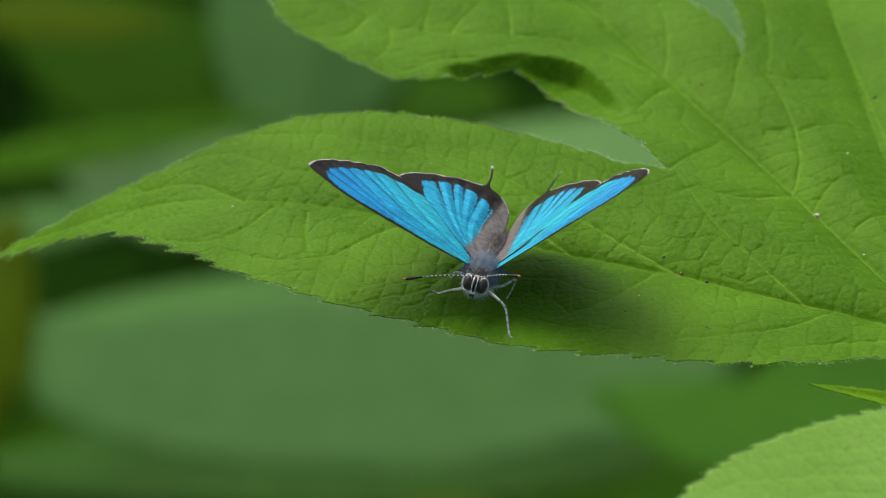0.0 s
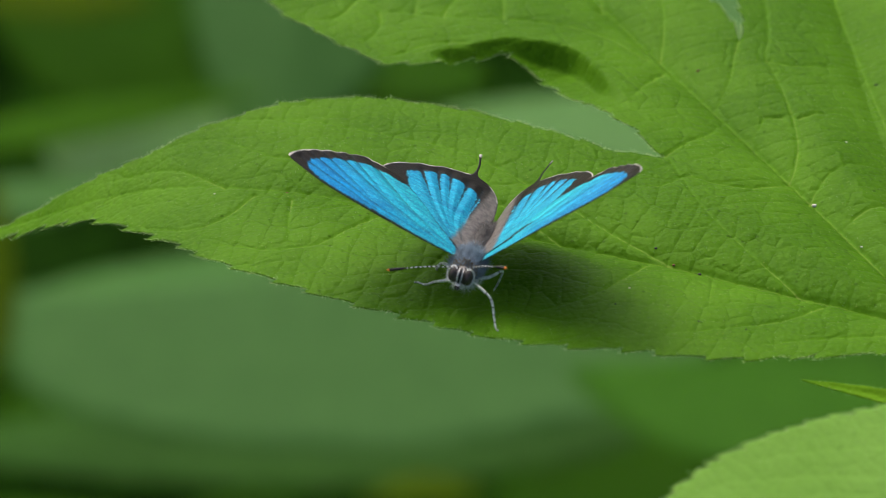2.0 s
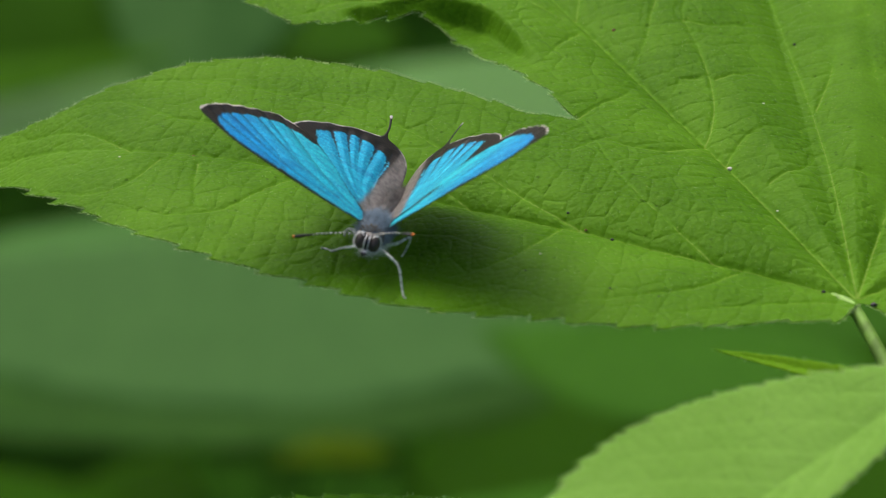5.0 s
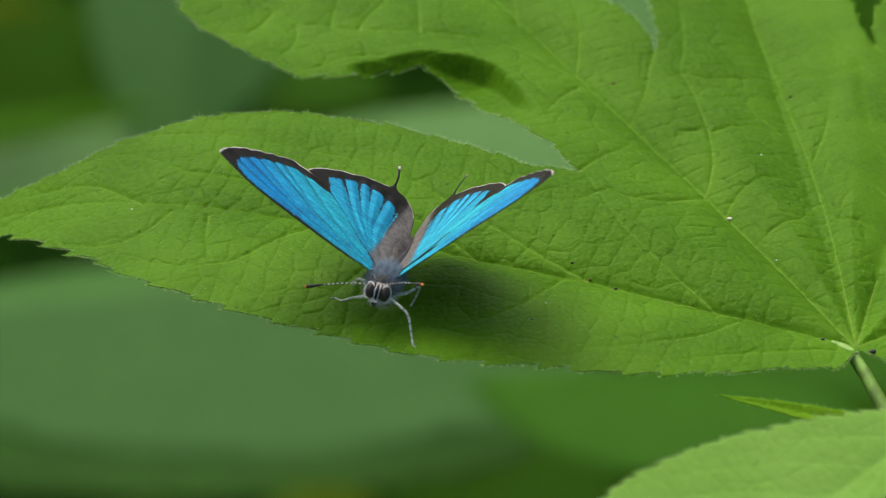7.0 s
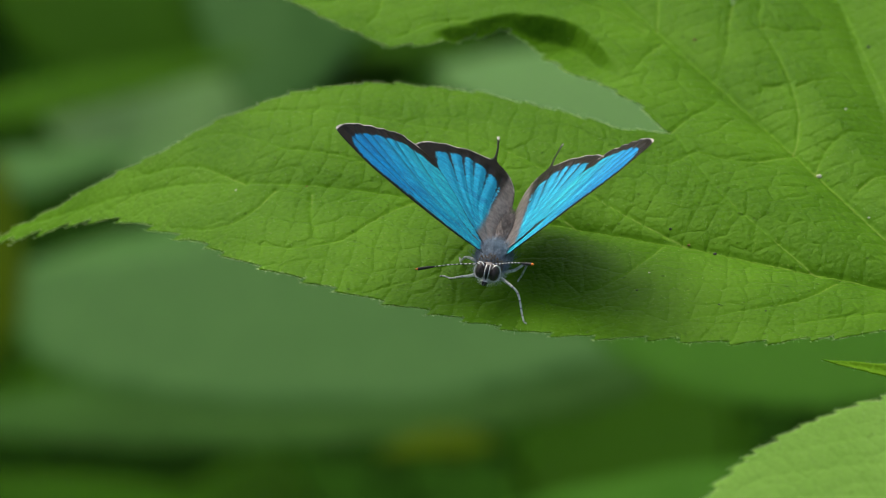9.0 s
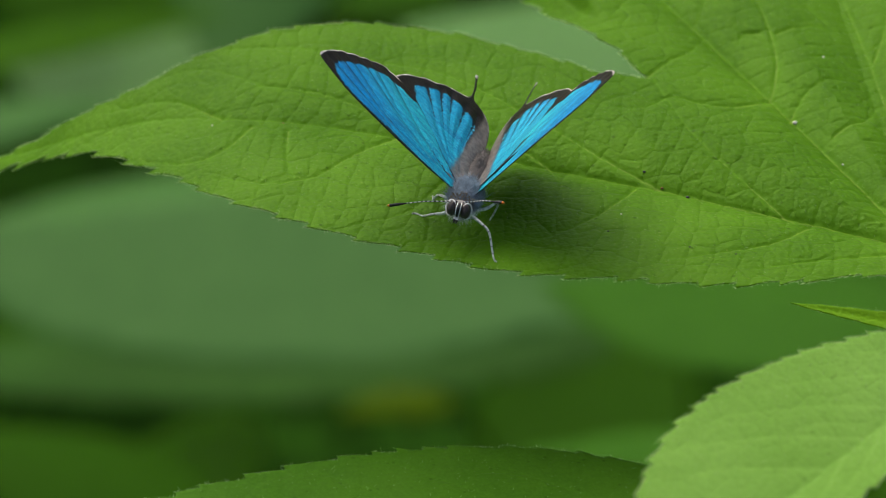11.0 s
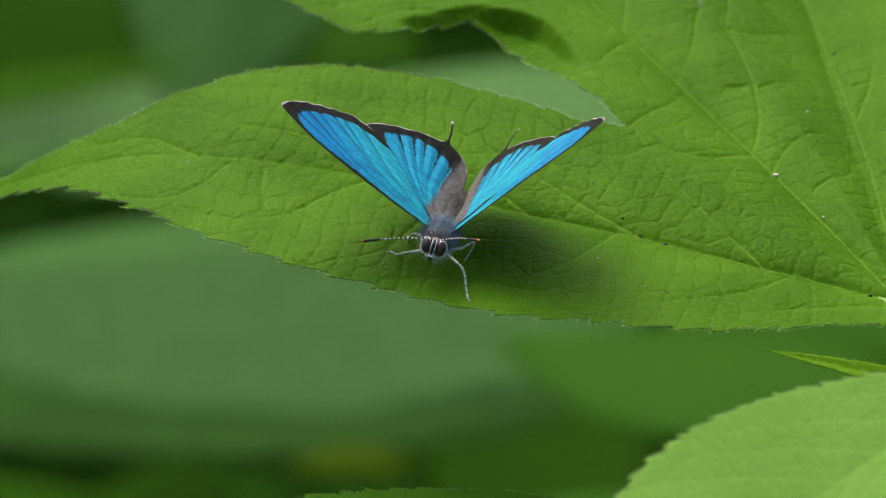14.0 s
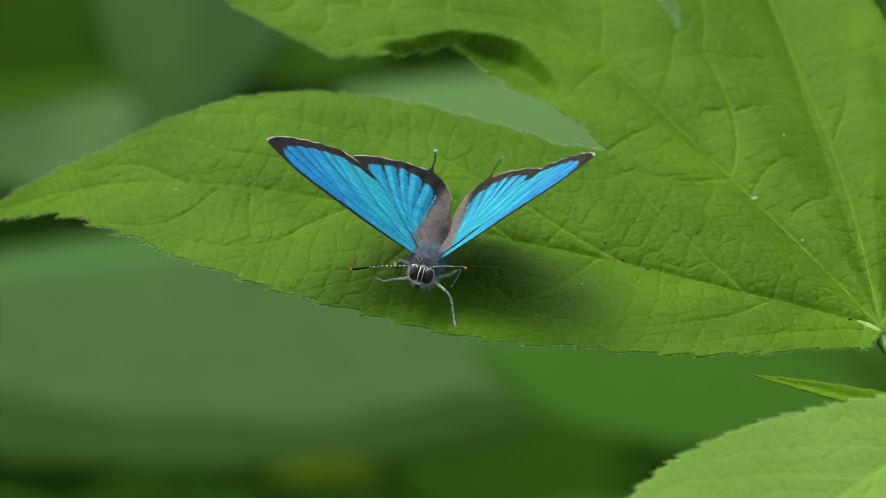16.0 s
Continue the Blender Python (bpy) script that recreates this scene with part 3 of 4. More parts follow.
# ---- undergrowth, far out of the focus ----
UNDER = [
    # base, tip, width, droop of its sides, bluntness, material, label
    ((328, 1581, -953), (-121, 1729, -1051), 256, 0.34, 0.42, BACK_PALE, "broad greyish green leaf in the undergrowth"),
    ((280, 913, -636), (142, 1067, -680), 95, 0.1, 0.85, BACK_MID, "mid green leaf in the shade"),
    ((194, 697, -533), (66, 777, -572), 55, 0.1, 0.85, BACK_MID, "mid green leaf in the undergrowth"),
    ((137, 2404, -1055), (59, 2108, -1196), 177, 0.1, 0.85, BACK_PALE, "greyish green leaf behind the thicket"),
    ((100, 2157, -1231), (-98, 2259, -1244), 165, 0.1, 0.85, BACK_GREY, "blurred pale leaf behind the large leaf"),
    ((350, 1722, -985), (152, 1830, -990), 147, 0.1, 0.85, BACK_GREY, "pale leaf seen through the gap of the lobes"),
    ((426, 2046, -1059), (297, 2076, -1027), 184, 0.1, 0.85, BACK_GREY, "pale leaf behind the notch of the lobes"),
    ((-164, 2242, -1127), (0, 2304, -1156), 76, 0.1, 0.85, BACK_WARM, "yellowish green leaf behind the thicket"),
    ((-187, 1976, -1105), (65, 2054, -1096), 49, 0.1, 0.85, BACK_DARK, "long deep green blade in the thicket"),
    ((-166, 1816, -1057), (-20, 1891, -1067), 56, 0.1, 0.85, BACK_PALE, "greyish green leaf in the thicket"),
    ((-141, 1302, -882), (-104, 1463, -816), 62, 0.1, 0.85, BACK_WARM, "yellowish leaf at the edge of the thicket"),
    # shade is in the colour here and in the leaf near the ground
    ((243, 2387, -1296), (102, 2484, -1309), 97, 0.1, 0.85, BACK_SHADED, "leaf behind, its green darkened for shade"),
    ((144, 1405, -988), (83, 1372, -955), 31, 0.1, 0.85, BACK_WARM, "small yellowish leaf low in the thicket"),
    ((20, 1373, -1044), (-127, 1458, -1010), 95, 0.1, 0.85, BACK_SHADED, "leaf near the ground, its green darkened for shade"),
    ((304, 1744, -1174), (-164, 1850, -1231), 122, 0.1, 0.6, BACK_DIM, "dull green leaf low in the thicket"),
    ((464, 1401, -881), (261, 1405, -902), 112, 0.1, 0.85, BACK_MID, "green leaf below the large one"),
    ((-377, 1680, -1001), (-167, 1725, -1053), 218, 0.1, 0.85, BACK_PALE, "greyish green leaf at the side"),
    ((-389, 2300, -1218), (-160, 2294, -1196), 189, 0.1, 0.85, BACK_MID, "deep green leaf at the side"),
    ((-276, 2648, -1245), (-8, 2620, -1255), 140, 0.1, 0.85, BACK_MID, "green leaf far behind"),
]
for k, (b, t, w, droop, blunt, m, label) in enumerate(UNDER):
    far, _, _ = simple_leaf("undergrowth_leaf", math.dist(b, t), w, 50 + k, m, 8.0, cell=36.0, relief=3.0, teeth=3.0, bow=14.0, fold=(-droop, -droop), period=16.0, blunt=blunt)
    pm = aim(b, t)
    far.matrix_world = pm
    tagged(far, label, "leaf", "undergrowth leaves")
    stalk_to_stem(far, pm, [(b[0] + 20, b[1] + 12, b[2] - 50)], (b[0] + 40, b[1] + 20), 2.4, skin=STALK_SHADED)

# low leaves that cover the soil, their green darkened to stand for shade
low, _, _ = simple_leaf("low_leaf", 320, 180, 90, BACK_SHADED, 14.0, cell=40.0, relief=5.0, teeth=4.0, bow=50.0, fold=(-0.12, -0.12), period=18.0)
part("leaf_stalk", tube(spline([(1, 0, -0.5), (-22, 0, -40), (-34, 4, -110), (-40, 6, -300)], 12.0), 2.6, 8), STALK_SHADED, low)
tagged(low, "low leaf over the soil, its green darkened for shade", "leaf", "low leaves")
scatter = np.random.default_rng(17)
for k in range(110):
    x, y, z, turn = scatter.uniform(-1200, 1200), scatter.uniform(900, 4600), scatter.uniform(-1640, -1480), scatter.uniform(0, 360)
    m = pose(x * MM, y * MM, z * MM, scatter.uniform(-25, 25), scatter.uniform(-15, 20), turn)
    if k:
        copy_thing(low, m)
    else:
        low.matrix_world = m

# ---- ground ----
def ground():
    n, size = 60, 60.0
    u = np.linspace(-1, 1, n)
    g = np.sign(u) * np.abs(u) ** 3 * size * 1000
    gx, gy = np.meshgrid(g, g)
    p = np.stack([gx.ravel(), gy.ravel()], 1)
    z = GROUND + 12 * smooth_noise(p, 90.0, 3.0) * np.exp(-np.linalg.norm(p, axis=1) / 3000)
    faces = [(j * n + i, j * n + i + 1, (j + 1) * n + i + 1, (j + 1) * n + i) for j in range(n - 1) for i in range(n - 1)]
    tagged(put_mesh("ground", np.column_stack([p, z]), faces, [SOIL]), "dark damp soil with leaf litter", "ground", kind="structure")


ground()


# ---- unseen thicket added all around, to hold back light from the low sky ----
def thicket():
    rng = np.random.default_rng(77)
    n = 9000
    turn = rng.uniform(0, 2 * math.pi, n)
    z = rng.uniform(GROUND, 1500, n)
    out = 5200 + rng.normal(0, 350, n) + 0.25 * (z - GROUND)
    at = np.stack([out * np.cos(turn), 1200 + out * np.sin(turn), z], 1)
    along = rng.normal(0, 1, (n, 3)) + (0, 0, -0.5)
    along /= np.linalg.norm(along, axis=1, keepdims=True)
    side = np.cross(along, rng.normal(0, 1, (n, 3)))
    side /= np.linalg.norm(side, axis=1, keepdims=True)
    up = np.cross(along, side)
    size = rng.uniform(120, 260, n)[:, None]
    rows = [at, at + (along * 0.45 + side * 0.32 + up * 0.10) * size, at + (along * 0.5 - up * 0.06) * size, at + (along * 0.45 - side * 0.32 + up * 0.10) * size, at + (along - up * 0.12) * size]
    xyz = np.stack(rows, 1).reshape(-1, 3)
    faces = [f for o in range(0, 5 * n, 5) for f in ((o, o + 2, o + 1), (o, o + 3, o + 2), (o + 1, o + 2, o + 4), (o + 2, o + 3, o + 4))]
    tagged(put_mesh("thicket", xyz, faces, [BACK_DARK]), "unseen ring of broad leaves, added to block low sky light", "thicket", kind="stuff")


thicket()


# ---- the butterfly ----
def wing_material(name, deep, bright, tip):
    """Shining blue scales inside a dark border with a pale fringe; borders and veins by the wing's own maps (mm)."""
    n = Nodes(name)
    ragged = n.math("MULTIPLY", n.math("SUBTRACT", n.noise(2600, 2), 0.5), 0.9)
    inner = n.math("ADD", n.attr("inset"), ragged)
    blue = n.mix(n.ramp(n.attr("reach"), 0.0, 0.95), bright, tip)
    scales = n.ramp(n.noise(4200, 2), 0.3, 0.7)
    long = n.tree.nodes.new("ShaderNodeMapping")
    long.inputs["Scale"].default_value = (0.16, 1.0, 1.0)
    n.put(long.inputs["Vector"], n.place())
    streak = n.ramp(n.noise(1900, 3, 0.6, long.outputs[0]), 0.34, 0.68)
    blue = n.mix(n.math("MULTIPLY", streak, 0.55), blue, deep)
    blue = n.mix(n.math("MULTIPLY", scales, 0.55), blue, deep)
    # darker patches, and glints put into the colour as bright cyan flecks
    blue = n.mix(n.math("MULTIPLY", n.ramp(n.noise(330, 3), 0.50, 0.72), 0.25), blue, deep)
    blue = n.mix(n.math("MULTIPLY", n.ramp(n.noise(5200, 1), 0.62, 0.70), 0.5), blue, (0.25, 1.0, 1.0))
    vein = n.ramp(n.math("ADD", n.attr("rib"), n.math("MULTIPLY", ragged, 0.12)), 0.21, 0.07)
    dark = n.mix(n.noise(1800, 3), (0.007, 0.005, 0.004), (0.020, 0.014, 0.011))
    shine = n.ramp(inner, -0.12, 0.12)
    c = n.mix(shine, dark, blue)
    c = n.mix(n.math("MULTIPLY", vein, 0.92), c, (0.006, 0.014, 0.022))
    grey = n.mix(n.ramp(n.noise(1500, 3), 0.3, 0.7), (0.13, 0.118, 0.112), (0.26, 0.235, 0.22))
    c = n.mix(n.ramp(n.math("ADD", n.attr("fold"), n.math("MULTIPLY", ragged, 0.6)), 0.2, 1.0), c, grey)
    spots = n.ramp(n.noise(620, 1), 0.40, 0.56)
    fringe = n.ramp(n.math("ADD", n.attr("rim"), n.math("MULTIPLY", ragged, 0.22)), 0.20, 0.08)
    c = n.mix(n.math("MULTIPLY", fringe, n.math("ADD", n.math("MULTIPLY", spots, 0.6), 0.3)), c, (0.72, 0.68, 0.64))
    n.bump(n.noise(3800, 3), 0.5, 0.00014)
    gloss = n.math("MULTIPLY", shine, 0.40)
    return n.done(c, 0.40, 0.20, (0.14, 0.24, 0.27), spec=0.12, metal=gloss)


WING = wing_material("blue wing scales", (0.002, 0.11, 0.36), (0.034, 0.80, 0.87), (0.003, 0.41, 0.88))
WING_UNDER = plain("silver grey wing underside", (0.36, 0.34, 0.30), 0.6, 900, 0.2, thin=0.4)
FUR_BODY = plain("grey brown body scales", (0.115, 0.105, 0.10), 0.75, 1500, 0.35, 0.6, 0.0002)
FUR_BLUE = plain("slate blue body hair", (0.19, 0.25, 0.31), 0.75, 1500, 0.35, 0.4)
FUR_GREY = plain("brownish grey body hair", (0.25, 0.23, 0.215), 0.75, 1500, 0.3, 0.3, thin=0.2)
FUR_TAN = plain("tan collar hair", (0.20, 0.155, 0.085), 0.75, 1500, 0.3, 0.3)
FUR_WHITE = plain("whitish scales", (0.72, 0.74, 0.72), 0.7, 2200, 0.25, 0.4)
EYE = plain("dark brown compound eye", (0.055, 0.045, 0.040), 0.38, 5000, 0.5, 0.5, 0.00004, spec=0.35)
BLACK = plain("black scales", (0.010, 0.010, 0.012), 0.5, 3000, 0.4)
ORANGE = plain("orange club tip", (0.80, 0.22, 0.015), 0.5, 3000, 0.2)
LEG_DARK = plain("dark leg scales", (0.14, 0.145, 0.13), 0.6, 3000, 0.4)
GREEN_GREY = plain("pale leg scales", (0.56, 0.62, 0.54), 0.65, 3000, 0.35)


def build_wing(name, outline, outer, patch, ribs, side, spacing, seed, tailed, fold, camber, parent, label):
    """One wing in its own plane, root at the origin, x outwards, y forwards (mm); side -1 is its mirror.
    patch: the outline of its shining blue part."""
    rng = np.random.default_rng(seed)
    xy, faces = blade(spline(outline, 0.30)[:-1], spacing, rng)
    rim, _ = away(xy, spline(outer, 0.4))
    # the shining patch: its rim's distance, positive within, notched by the dark ends of the ribs
    ring = spline(patch + patch[:1], 0.3)
    inset = away(xy, ring)[0] * np.where(inside(xy, ring), 1, -1)
    rib = np.full(len(xy), 9.0)
    for r in ribs:
        d, a = away(xy, spline(r, 0.5))
        rib = np.minimum(rib, d + 0.02 + (0.20 if tailed else 0.12) * (1 - a))
        inset = np.where(a > 0.45, np.minimum(inset, d - (0.26 if tailed else 0.12) + (1 - a) * (0.8 if tailed else 1.6)), inset)
    if tailed:
        rim = np.where(xy[:, 1] < -17.3, np.where(xy[:, 1] < -22.3, 0.0, 9.0), rim)
    # from the hind edge and the root, which shine palest, to the deep blue apex
    depth = 0.22 + 0.30 * np.clip(np.linalg.norm(xy, axis=1) / 16, 0, 1) if tailed else np.clip((10 * xy[:, 0] + 12.5 * xy[:, 1]) / 16 / 11.0, 0, 1)
    z = camber(xy) + 0.20 * np.minimum(rib, 0.8)
    xyz = np.column_stack([xy[:, 0] * side, xy[:, 1], z])
    if side < 0:
        faces = [f[::-1] for f in faces]
    ob = put_mesh(name, xyz, faces, [WING, WING_UNDER], parent, rim=rim, inset=inset, rib=rib, reach=depth, fold=fold(xy))
    thicken(ob, 0.05, under=1)
    return tagged(ob, label)


FORE = [(0, 0.5), (4, 1.6), (8.3, 2.2), (12.5, 2.4), (16.5, 2.2), (19.5, 1.4), (21.8, 0.4), (21.6, -1.2), (20.7, -3.3), (19.4, -5.2), (17.3, -7.7), (15.2, -9.8), (14.2, -9.9), (12.6, -10.0), (10.2, -9.4), (6.9, -6.7), (3.6, -3.6), (0.4, -1.3), (0, 0.5)]
FORE_OUT = FORE[6:14]
FORE_BLUE = [(0.6, 0.6), (5, 1.3), (9.6, 1.75), (13.9, 1.95), (17.4, 1.6), (19.4, 0.3), (19.6, -1.4), (18.8, -3.2), (16.7, -5.8), (15.2, -7.4), (13.6, -8.2), (12.0, -8.5), (10.3, -8.3), (9.2, -8.5), (6.4, -6.4), (3.6, -3.5), (0.8, -1.2)]
FORE_RIBS = [[(0.5, 0.1), (9, 1.1), (20.6, -1.0)], [(0.5, -0.1), (10.5, 0.1), (20.2, -3.2)], [(10.5, 0), (19.4, -5.0)], [(0.5, -0.4), (9.5, -2.2), (18.2, -6.8)], [(9.5, -2.2), (16.7, -8.2)], [(0.5, -0.6), (7.5, -3.8), (14.4, -9.4)]]
HIND = [(0, 0.6), (4, 0.6), (8, -0.8), (11.4, -3.6), (13.2, -7.0), (13.2, -9.2), (12.2, -11.4), (11.0, -12.7), (10.2, -13.7), (8.9, -14.5), (7.8, -15.6), (6.5, -16.3), (5.2, -17.0), (4.6, -17.6), (4.46, -18.8), (4.62, -20.4), (5.0, -22.0), (5.3, -23.0), (5.0, -23.3), (4.76, -22.1),
        (4.36, -20.4), (4.18, -18.9), (3.75, -17.8), (2.6, -17.5), (1.3, -16.7), (0.2, -14.9), (-0.5, -11), (-0.7, -6), (-0.4, -1.0), (0, 0.6)]
HIND_OUT = HIND[4:26]
HIND_BLUE = [(1.9, 0.6), (5.0, -0.8), (8.0, -4.3), (9.6, -7.7), (10.6, -10.4), (9.9, -11.5), (8.8, -12.7), (7.6, -13.7), (6.3, -14.2), (4.6, -14.5), (3.0, -14.0), (2.0, -12.6), (1.9, -7.8), (0.9, -1.4)]
HIND_RIBS = [[(0.6, -0.4), (5.2, -5.2), (9.4, -12.4)], [(0.6, -0.4), (5.0, -7.0), (7.9, -14.2)], [(2.8, -3.9), (4.4, -7.4), (6.5, -15.2)], [(0.6, -0.6), (3.1, -5.6), (4.3, -15.4)], [(0.4, -1), (1.9, -6), (2.4, -15.6)]]


def limb(points, radii, name, parent, label, light=GREEN_GREY, pitch=0.85):
    line = spline(points, 0.14)
    s = np.arange(len(line)) * 0.14
    bands = [1 if (x % pitch) < pitch * 0.14 else 0 for x in s]
    return part(name, tube(line, np.interp(np.linspace(0, 1, len(line)), np.linspace(0, 1, len(radii)), radii), 8, bands), [light, LEG_DARK], parent, label)


def fur(name, body, count, length, material, parent, seed, lean, pick=None, label="", width=0.018):
    """Hair on a body part, leaning one way."""
    rng = np.random.default_rng(seed)
    co = np.array([tuple(v.co) for v in body.data.vertices]) / MM
    no = np.array([tuple(v.normal) for v in body.data.vertices])
    if pick is not None:
        keep = pick(co)
        co, no = co[keep], no[keep]
    i, j = rng.integers(0, len(co), count), rng.integers(0, len(co), count)
    near = np.linalg.norm(co[i] - co[j], axis=1) < 0.9
    at = np.where(near[:, None], (co[i] + co[j]) / 2, co[i]) + rng.normal(0, 0.05, (count, 3))
    hairs(name, at, no[i] * 0.55 + np.array(lean) + rng.normal(0, 0.22, (count, 3)), length, width, material, parent, rng, label)


def butterfly():
    """Its own space: x to its right, y forwards, z up; the origin in the thorax."""
    top = new("butterfly")
    top.matrix_world = BODY
    tagged(top, "blue hairstreak butterfly, wings half open, standing on the lobed leaf", "butterfly")
    thorax = part("thorax", ball((0, 0.1, -0.5), (1.75, 2.7, 1.6)), FUR_BLUE, top, "slate blue furry thorax")
    abdomen = part("abdomen", ball((0, -7.2, -0.9), (1.35, 5.6, 1.3), shape=lambda p: (p.x * (1 - 0.28 * max(0, -p.y)), p.y, p.z * (1 - 0.2 * max(0, -p.y)))), FUR_BODY, top, "grey brown abdomen")
    fur("thorax_hair", thorax, 3200, 1.2, FUR_BLUE, top, 1, (0, -1.3, 0.0), lambda c: c[:, 2] > -1.0)
    fur("shoulder_hair", thorax, 500, 1.4, FUR_BLUE, top, 2, (0, -0.9, 0.2), lambda c: (np.abs(c[:, 0]) > 0.8) & (c[:, 2] > -0.9))
    fur("collar", thorax, 900, 0.5, FUR_TAN, top, 3, (0, 0.5, 0.4), lambda c: (c[:, 1] > 1.5) & (c[:, 2] > -0.6))
    fur("abdomen_hair", abdomen, 1100, 0.8, FUR_BODY, top, 4, (0, -0.9, 0.1), lambda c: c[:, 2] > -0.9)
    fur("breast_hair", thorax, 1200, 1.0, FUR_WHITE, top, 5, (0, 0.4, -0.5), lambda c: (c[:, 2] < -0.9) & (c[:, 1] > -1.5), width=0.02)
    head = part("head", ball((0, 2.95, -0.35), (1.0, 0.85, 1.0)), FUR_GREY, top, "small grey head with white lines")
    for s in (1, -1):
        eye = part("eye", ball((s * 0.74, 3.40, -0.25), (0.60, 0.80, 0.98), Euler((0.15, 0, -s * 0.25)).to_matrix()), EYE, head, "dark brown eye with a white rim")
        ring = []
        for a in np.linspace(0, 2 * math.pi, 25):
            d = Vector((s * 0.10 + 0.60 * math.cos(a), 0.30, 0.93 * math.sin(a)))
            ring.append(tuple(Vector((s * 0.74, 3.40, -0.25)) + Euler((0.25, 0, -s * 0.55)).to_matrix() @ d))
        part("eye_rim", tube(ring, 0.08, 6), FUR_WHITE, eye)
    part("forehead", tube([(0, 3.7, 0.72), (0, 4.12, 0.2), (0, 4.2, -0.4), (0, 3.95, -1.0)], [0.20, 0.22, 0.20, 0.14], 8), BLACK, head, "black stripe between the eyes")
    for s in (1, -1):
        part("face_stripe", tube([(s * 0.2, 3.72, 0.8), (s * 0.24, 4.2, 0.2), (s * 0.22, 4.28, -0.4), (s * 0.13, 4.0, -1.0)], 0.065, 6), FUR_WHITE, head, "white stripe on the face")
        part("palp", tube([(s * 0.16, 3.9, -1.0), (s * 0.16, 4.45, -1.15), (s * 0.12, 4.75, -1.45)], [0.18, 0.17, 0.05], 8, [0, 1]), [FUR_WHITE, BLACK], head)
    for base, bend, tip in (((0.30, 3.45, 0.72), MID_R, ANT_R), ((-0.30, 3.45, 0.72), MID_L, ANT_L)):
        line = spline([base, bend, tip], 0.12)
        n = len(line)
        bands = [2 if i > n - 4 else 1 if i > n * 0.70 or i % 4 < 2 else 0 for i in range(n - 1)]
        radii = [0.062 if i < n * 0.7 else 0.062 + 0.12 * math.sin(min(1, (i / n - 0.7) / 0.2) * math.pi / 2) if i < n - 2 else 0.10 for i in range(n)]
        part("antenna", tube(line, radii, 8, bands), [FUR_WHITE, BLACK, ORANGE], top, "black and white ringed antenna with an orange tip")
    for pts in LEGS:
        limb(pts, [0.21, 0.20, 0.14, 0.13, 0.12, 0.10], "leg", top, "pale leg with dark rings")
    wings = {}
    for side, word in ((1, "right"), (-1, "left")):
        wings["hind", side] = build_wing("hindwing", HIND, HIND_OUT, HIND_BLUE, HIND_RIBS, side, 0.2, 8, True,
            lambda p: np.clip(2.6 - p[:, 0] + 0.03 * p[:, 1], -2, 3) * 1.0, lambda p: 0.35 * np.exp(-((p[:, 0] - 6) / 5) ** 2) - 0.035 * np.clip(2.4 - p[:, 0], 0, 9) ** 2 * np.clip(-p[:, 1] / 6, 0, 1), top, "blue hindwing with a thin black tail and a grey inner fold")
        wings["fore", side] = build_wing("forewing", FORE, FORE_OUT, FORE_BLUE, FORE_RIBS, side, 0.2, 9, False,
            lambda p: np.full(len(p), -1.0), lambda p: 0.30 * np.sin(np.clip(p[:, 0] / 21, 0, 1) * math.pi) - 0.012 * p[:, 1] ** 2 * 0.5, top, "shining blue forewing with a dark border")
    return top, wings


BODY = pose(-1.971 * MM, -2.058 * MM, 5.373 * MM) @ pose(0, 0, 0, 0, 0, 162.2) @ pose(0, 0, 0, 7.6) @ pose(0, 0, 0, 0, -9.6)
inv = BODY.inverted()
local = lambda x, y, z: tuple(inv @ (Vector((x, y, z)) * MM) / MM)
ANT_R, ANT_L = local(-11.1, -4.3, 6.0), local(1.6, -9.6, 9.0)
half_way = lambda a, b, up: tuple((np.array(a) + np.array(b)) / 2 + (0, 0, up))
MID_R, MID_L = half_way((0.30, 3.45, 0.72), ANT_R, 0.25), half_way((-0.30, 3.45, 0.72), ANT_L, 0.25)
on_leaf = lambda x, y: local(x, y, height_at(BIG_XY, BIG_Z, x, y) + 0.08)
LEGS = [
    [(-0.9, 1.6, -1.4), local(-0.6, -5.9, 3.9), local(0.2, -6.8, 3.2), local(0.45, -8.0, 1.5), on_leaf(0.55, -9.0), on_leaf(0.8, -9.4)],
    [(0.9, 1.6, -1.4), local(-4.6, -3.0, 3.6), local(-5.6, -1.6, 2.6), on_leaf(-6.6, 1.0), on_leaf(-7.2, 1.6), on_leaf(-7.7, 1.8)],
    [(-1.2, 0.4, -1.5), local(0.2, -3.0, 3.8), local(1.8, -2.1, 4.0), local(1.4, -1.4, 2.0), on_leaf(1.1, -0.6), on_leaf(1.0, -0.9)],
    [(1.2, -0.6, -1.5), local(-4.6, 1.0, 3.4), local(-5.0, 2.6, 2.0), on_leaf(-5.0, 4.2), on_leaf(-5.0, 4.8), on_leaf(-5.0, 5.2)],
]
FLY, WINGS = butterfly()


# ---- motion ----
def wing_pose(kind, side, rise, sweep):
    root = (1.2, 0.3, 0.4) if kind == "fore" else (1.0, -1.5, 0.15)
    return Matrix.Translation(Vector((side * root[0], root[1], root[2])) * MM) @ pose(0, 0, 0, 0, -side * rise, 0) @ pose(0, 0, 0, 0, 0, side * sweep)


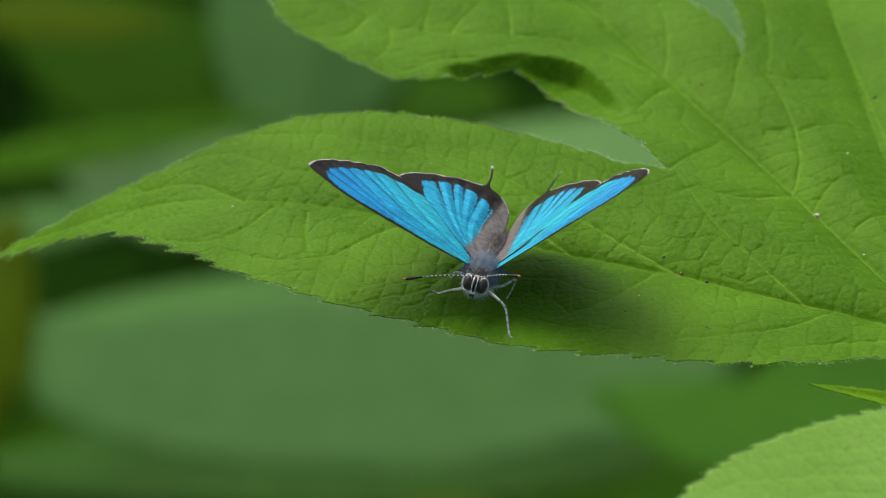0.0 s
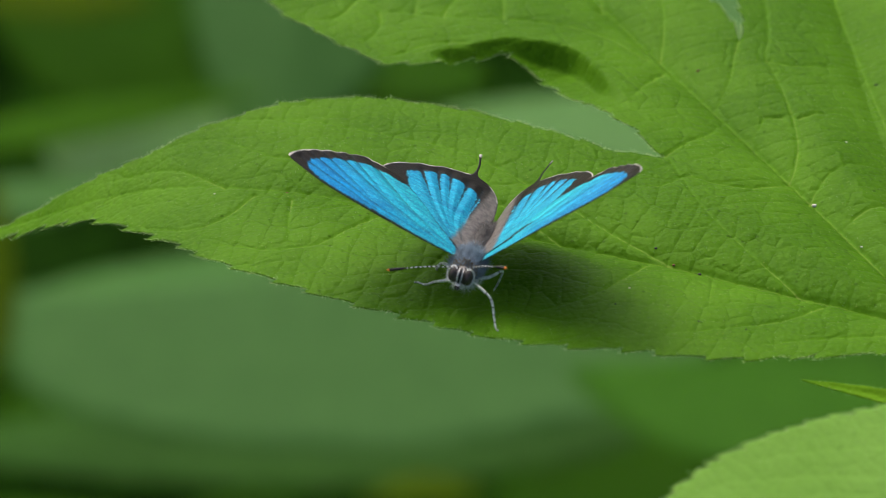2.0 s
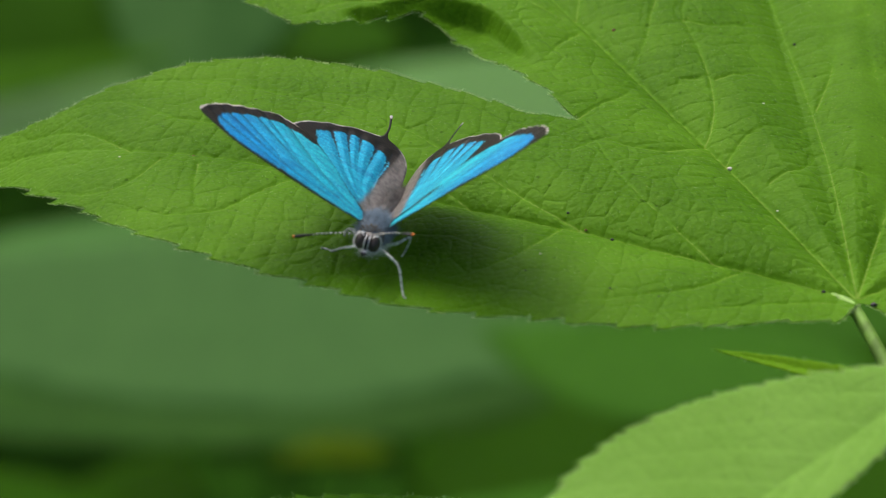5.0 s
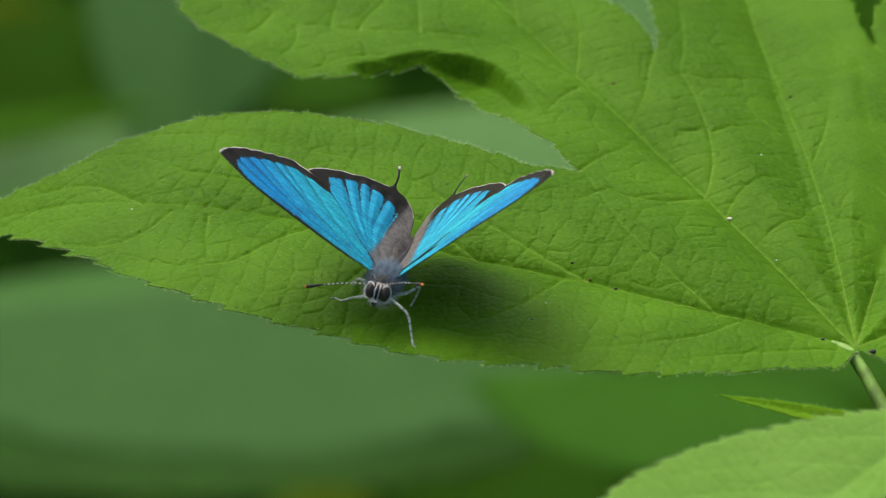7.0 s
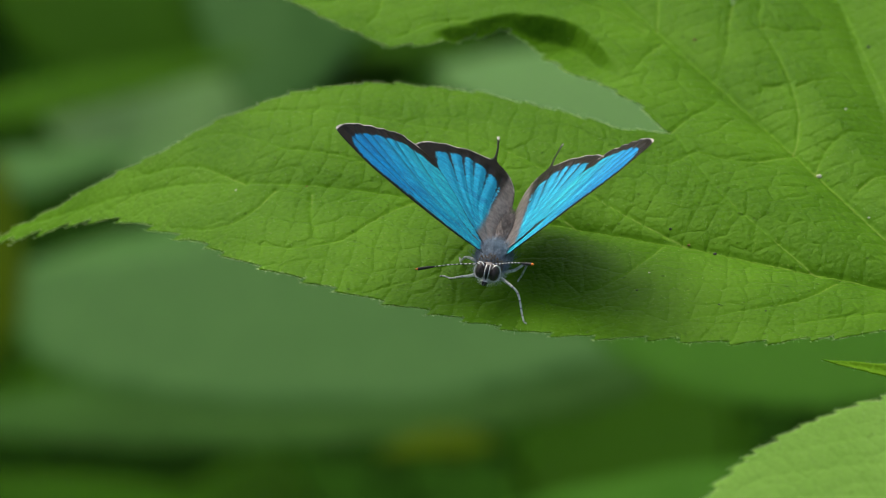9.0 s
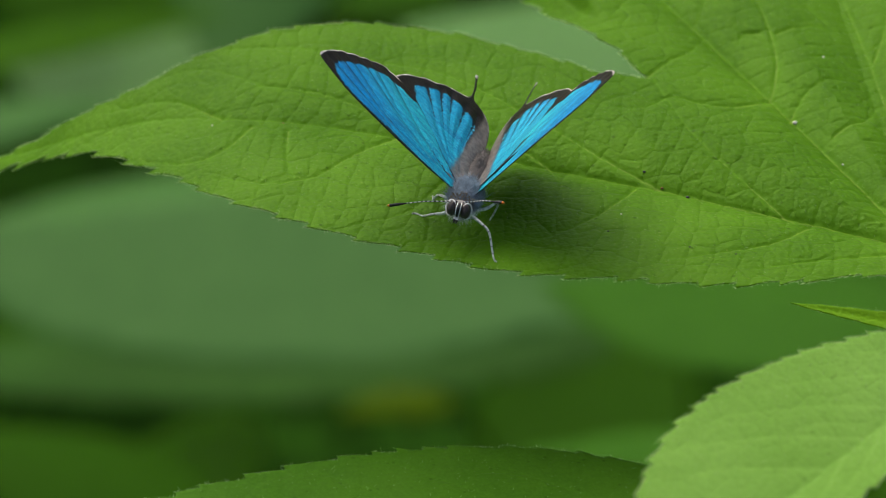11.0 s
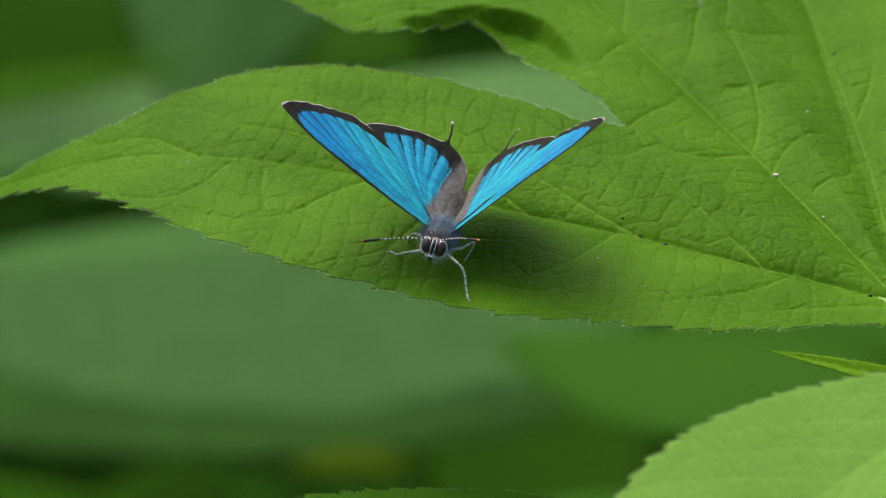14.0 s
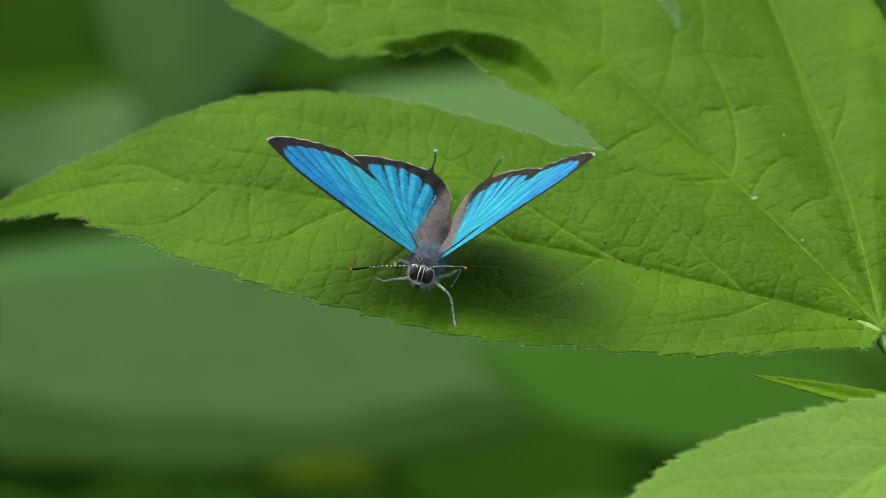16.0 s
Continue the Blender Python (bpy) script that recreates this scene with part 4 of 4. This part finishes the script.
# seconds: right wing's rise and sweep, left wing's rise and sweep
BEAT = [
    (0.0, 16.4, -2.5, 48.0, -4.5), (1.5, 15.1, -2.4, 46.3, -2.6), (3.5, 15.6, -5.0, 46.5, 0.0), (7.0, 22.5, -4.4, 49.3, -5.9),
    (9.0, 27.3, -4.5, 50.5, -12.0), (10.0, 33.5, -5.0, 56.0, -7.0), (12.5, 25.8, -5.2, 54.7, -10.0), (14.5, 22.0, -7.3, 50.4, -13.2), (16.0, 19.6, -8.5, 48.4, -14.0),
]


def sway(thing, rest):
    """The plant nods a little in the breeze, and all on it goes along."""
    walk(thing, [
        (0, pose(0.00088, 0.01071, 0.00514, -0.000, -0.000, -0.000) @ rest),
        (0.5, pose(0.00054, 0.00683, 0.00772, -0.135, -0.275, -0.473) @ rest),
        (1, pose(0.00036, 0.00645, 0.00792, -0.254, -0.260, -0.459) @ rest),
        (1.5, pose(0.00074, 0.00340, 0.00918, 0.337, -0.298, -0.439) @ rest),
        (2, pose(0.00064, -0.00088, 0.01053, -0.002, -0.354, -0.581) @ rest),
        (2.5, pose(-0.00053, -0.00447, 0.01185, -0.114, -0.407, -0.679) @ rest),
        (3, pose(-0.00196, -0.01043, 0.01457, -0.417, -0.650, -1.109) @ rest),
        (3.5, pose(-0.00141, -0.01030, 0.01635, -0.638, -0.604, -1.075) @ rest),
        (3.7, pose(-0.00149, -0.01056, 0.01620, -0.475, -0.624, -1.075) @ rest),
        (5.8, pose(-0.00013, -0.00639, 0.01276, 0.420, -0.662, -0.984) @ rest),
        (6, pose(-0.00004, -0.00523, 0.01179, 0.305, -0.434, -0.640) @ rest),
        (6.5, pose(0.00185, 0.00298, 0.00712, 1.381, -0.045, 0.157) @ rest),
        (7, pose(0.00275, -0.00008, 0.00930, 0.392, -0.529, -0.795) @ rest),
        (7.5, pose(0.00316, 0.00273, 0.00757, 0.385, -0.444, -0.658) @ rest),
        (8, pose(0.00328, 0.00392, 0.00688, 0.783, -0.122, -0.064) @ rest),
        (8.5, pose(0.00359, 0.00931, 0.00066, 1.525, 0.085, 0.375) @ rest),
        (9, pose(0.00342, 0.00808, -0.00065, 2.540, 0.330, 0.876) @ rest),
        (9.5, pose(0.01296, 0.01296, -0.00330, 3.058, 0.355, 1.337) @ rest),
        (10, pose(0.00332, 0.00498, 0.00393, 1.065, -0.371, -0.405) @ rest),
        (10.2, pose(0.00443, 0.01441, -0.00180, 2.547, 0.127, 0.578) @ rest),
        (12.3, pose(0.00493, 0.00175, 0.00673, 1.068, -0.535, -0.662) @ rest),
        (12.5, pose(0.00506, 0.00214, 0.00648, 0.936, -0.307, -0.323) @ rest),
        (13, pose(0.00474, 0.00448, 0.00595, 1.481, -0.212, -0.068) @ rest),
        (13.5, pose(0.00514, 0.00844, 0.00291, 1.382, -0.119, 0.054) @ rest),
        (14, pose(0.00611, 0.00688, 0.00560, 0.977, -0.253, -0.236) @ rest),
        (14.5, pose(0.00715, 0.00914, 0.00367, 1.437, -0.061, 0.149) @ rest),
        (15, pose(0.00788, 0.01013, 0.00228, 1.687, -0.265, -0.137) @ rest),
        (15.5, pose(0.00595, 0.01339, -0.00148, 1.960, 0.040, 0.409) @ rest),
        (16, pose(0.00829, 0.01222, -0.00008, 1.516, -0.049, 0.206) @ rest),
    ])


def motions():
    for thing, rest in ((BIG, Matrix()), (pale, PALE_M), (dark, DARK_M), (young, YOUNG_M), (stem, Matrix()), (FLY, BODY)):
        sway(thing, rest)
    for side, k in ((1, 1), (-1, 3)):
        walk(WINGS["fore", side], [(b[0], wing_pose("fore", side, b[k], b[k + 1])) for b in BEAT])
        walk(WINGS["hind", side], [(b[0], wing_pose("hind", side, b[k] - 2, -2.9)) for b in BEAT])


motions()
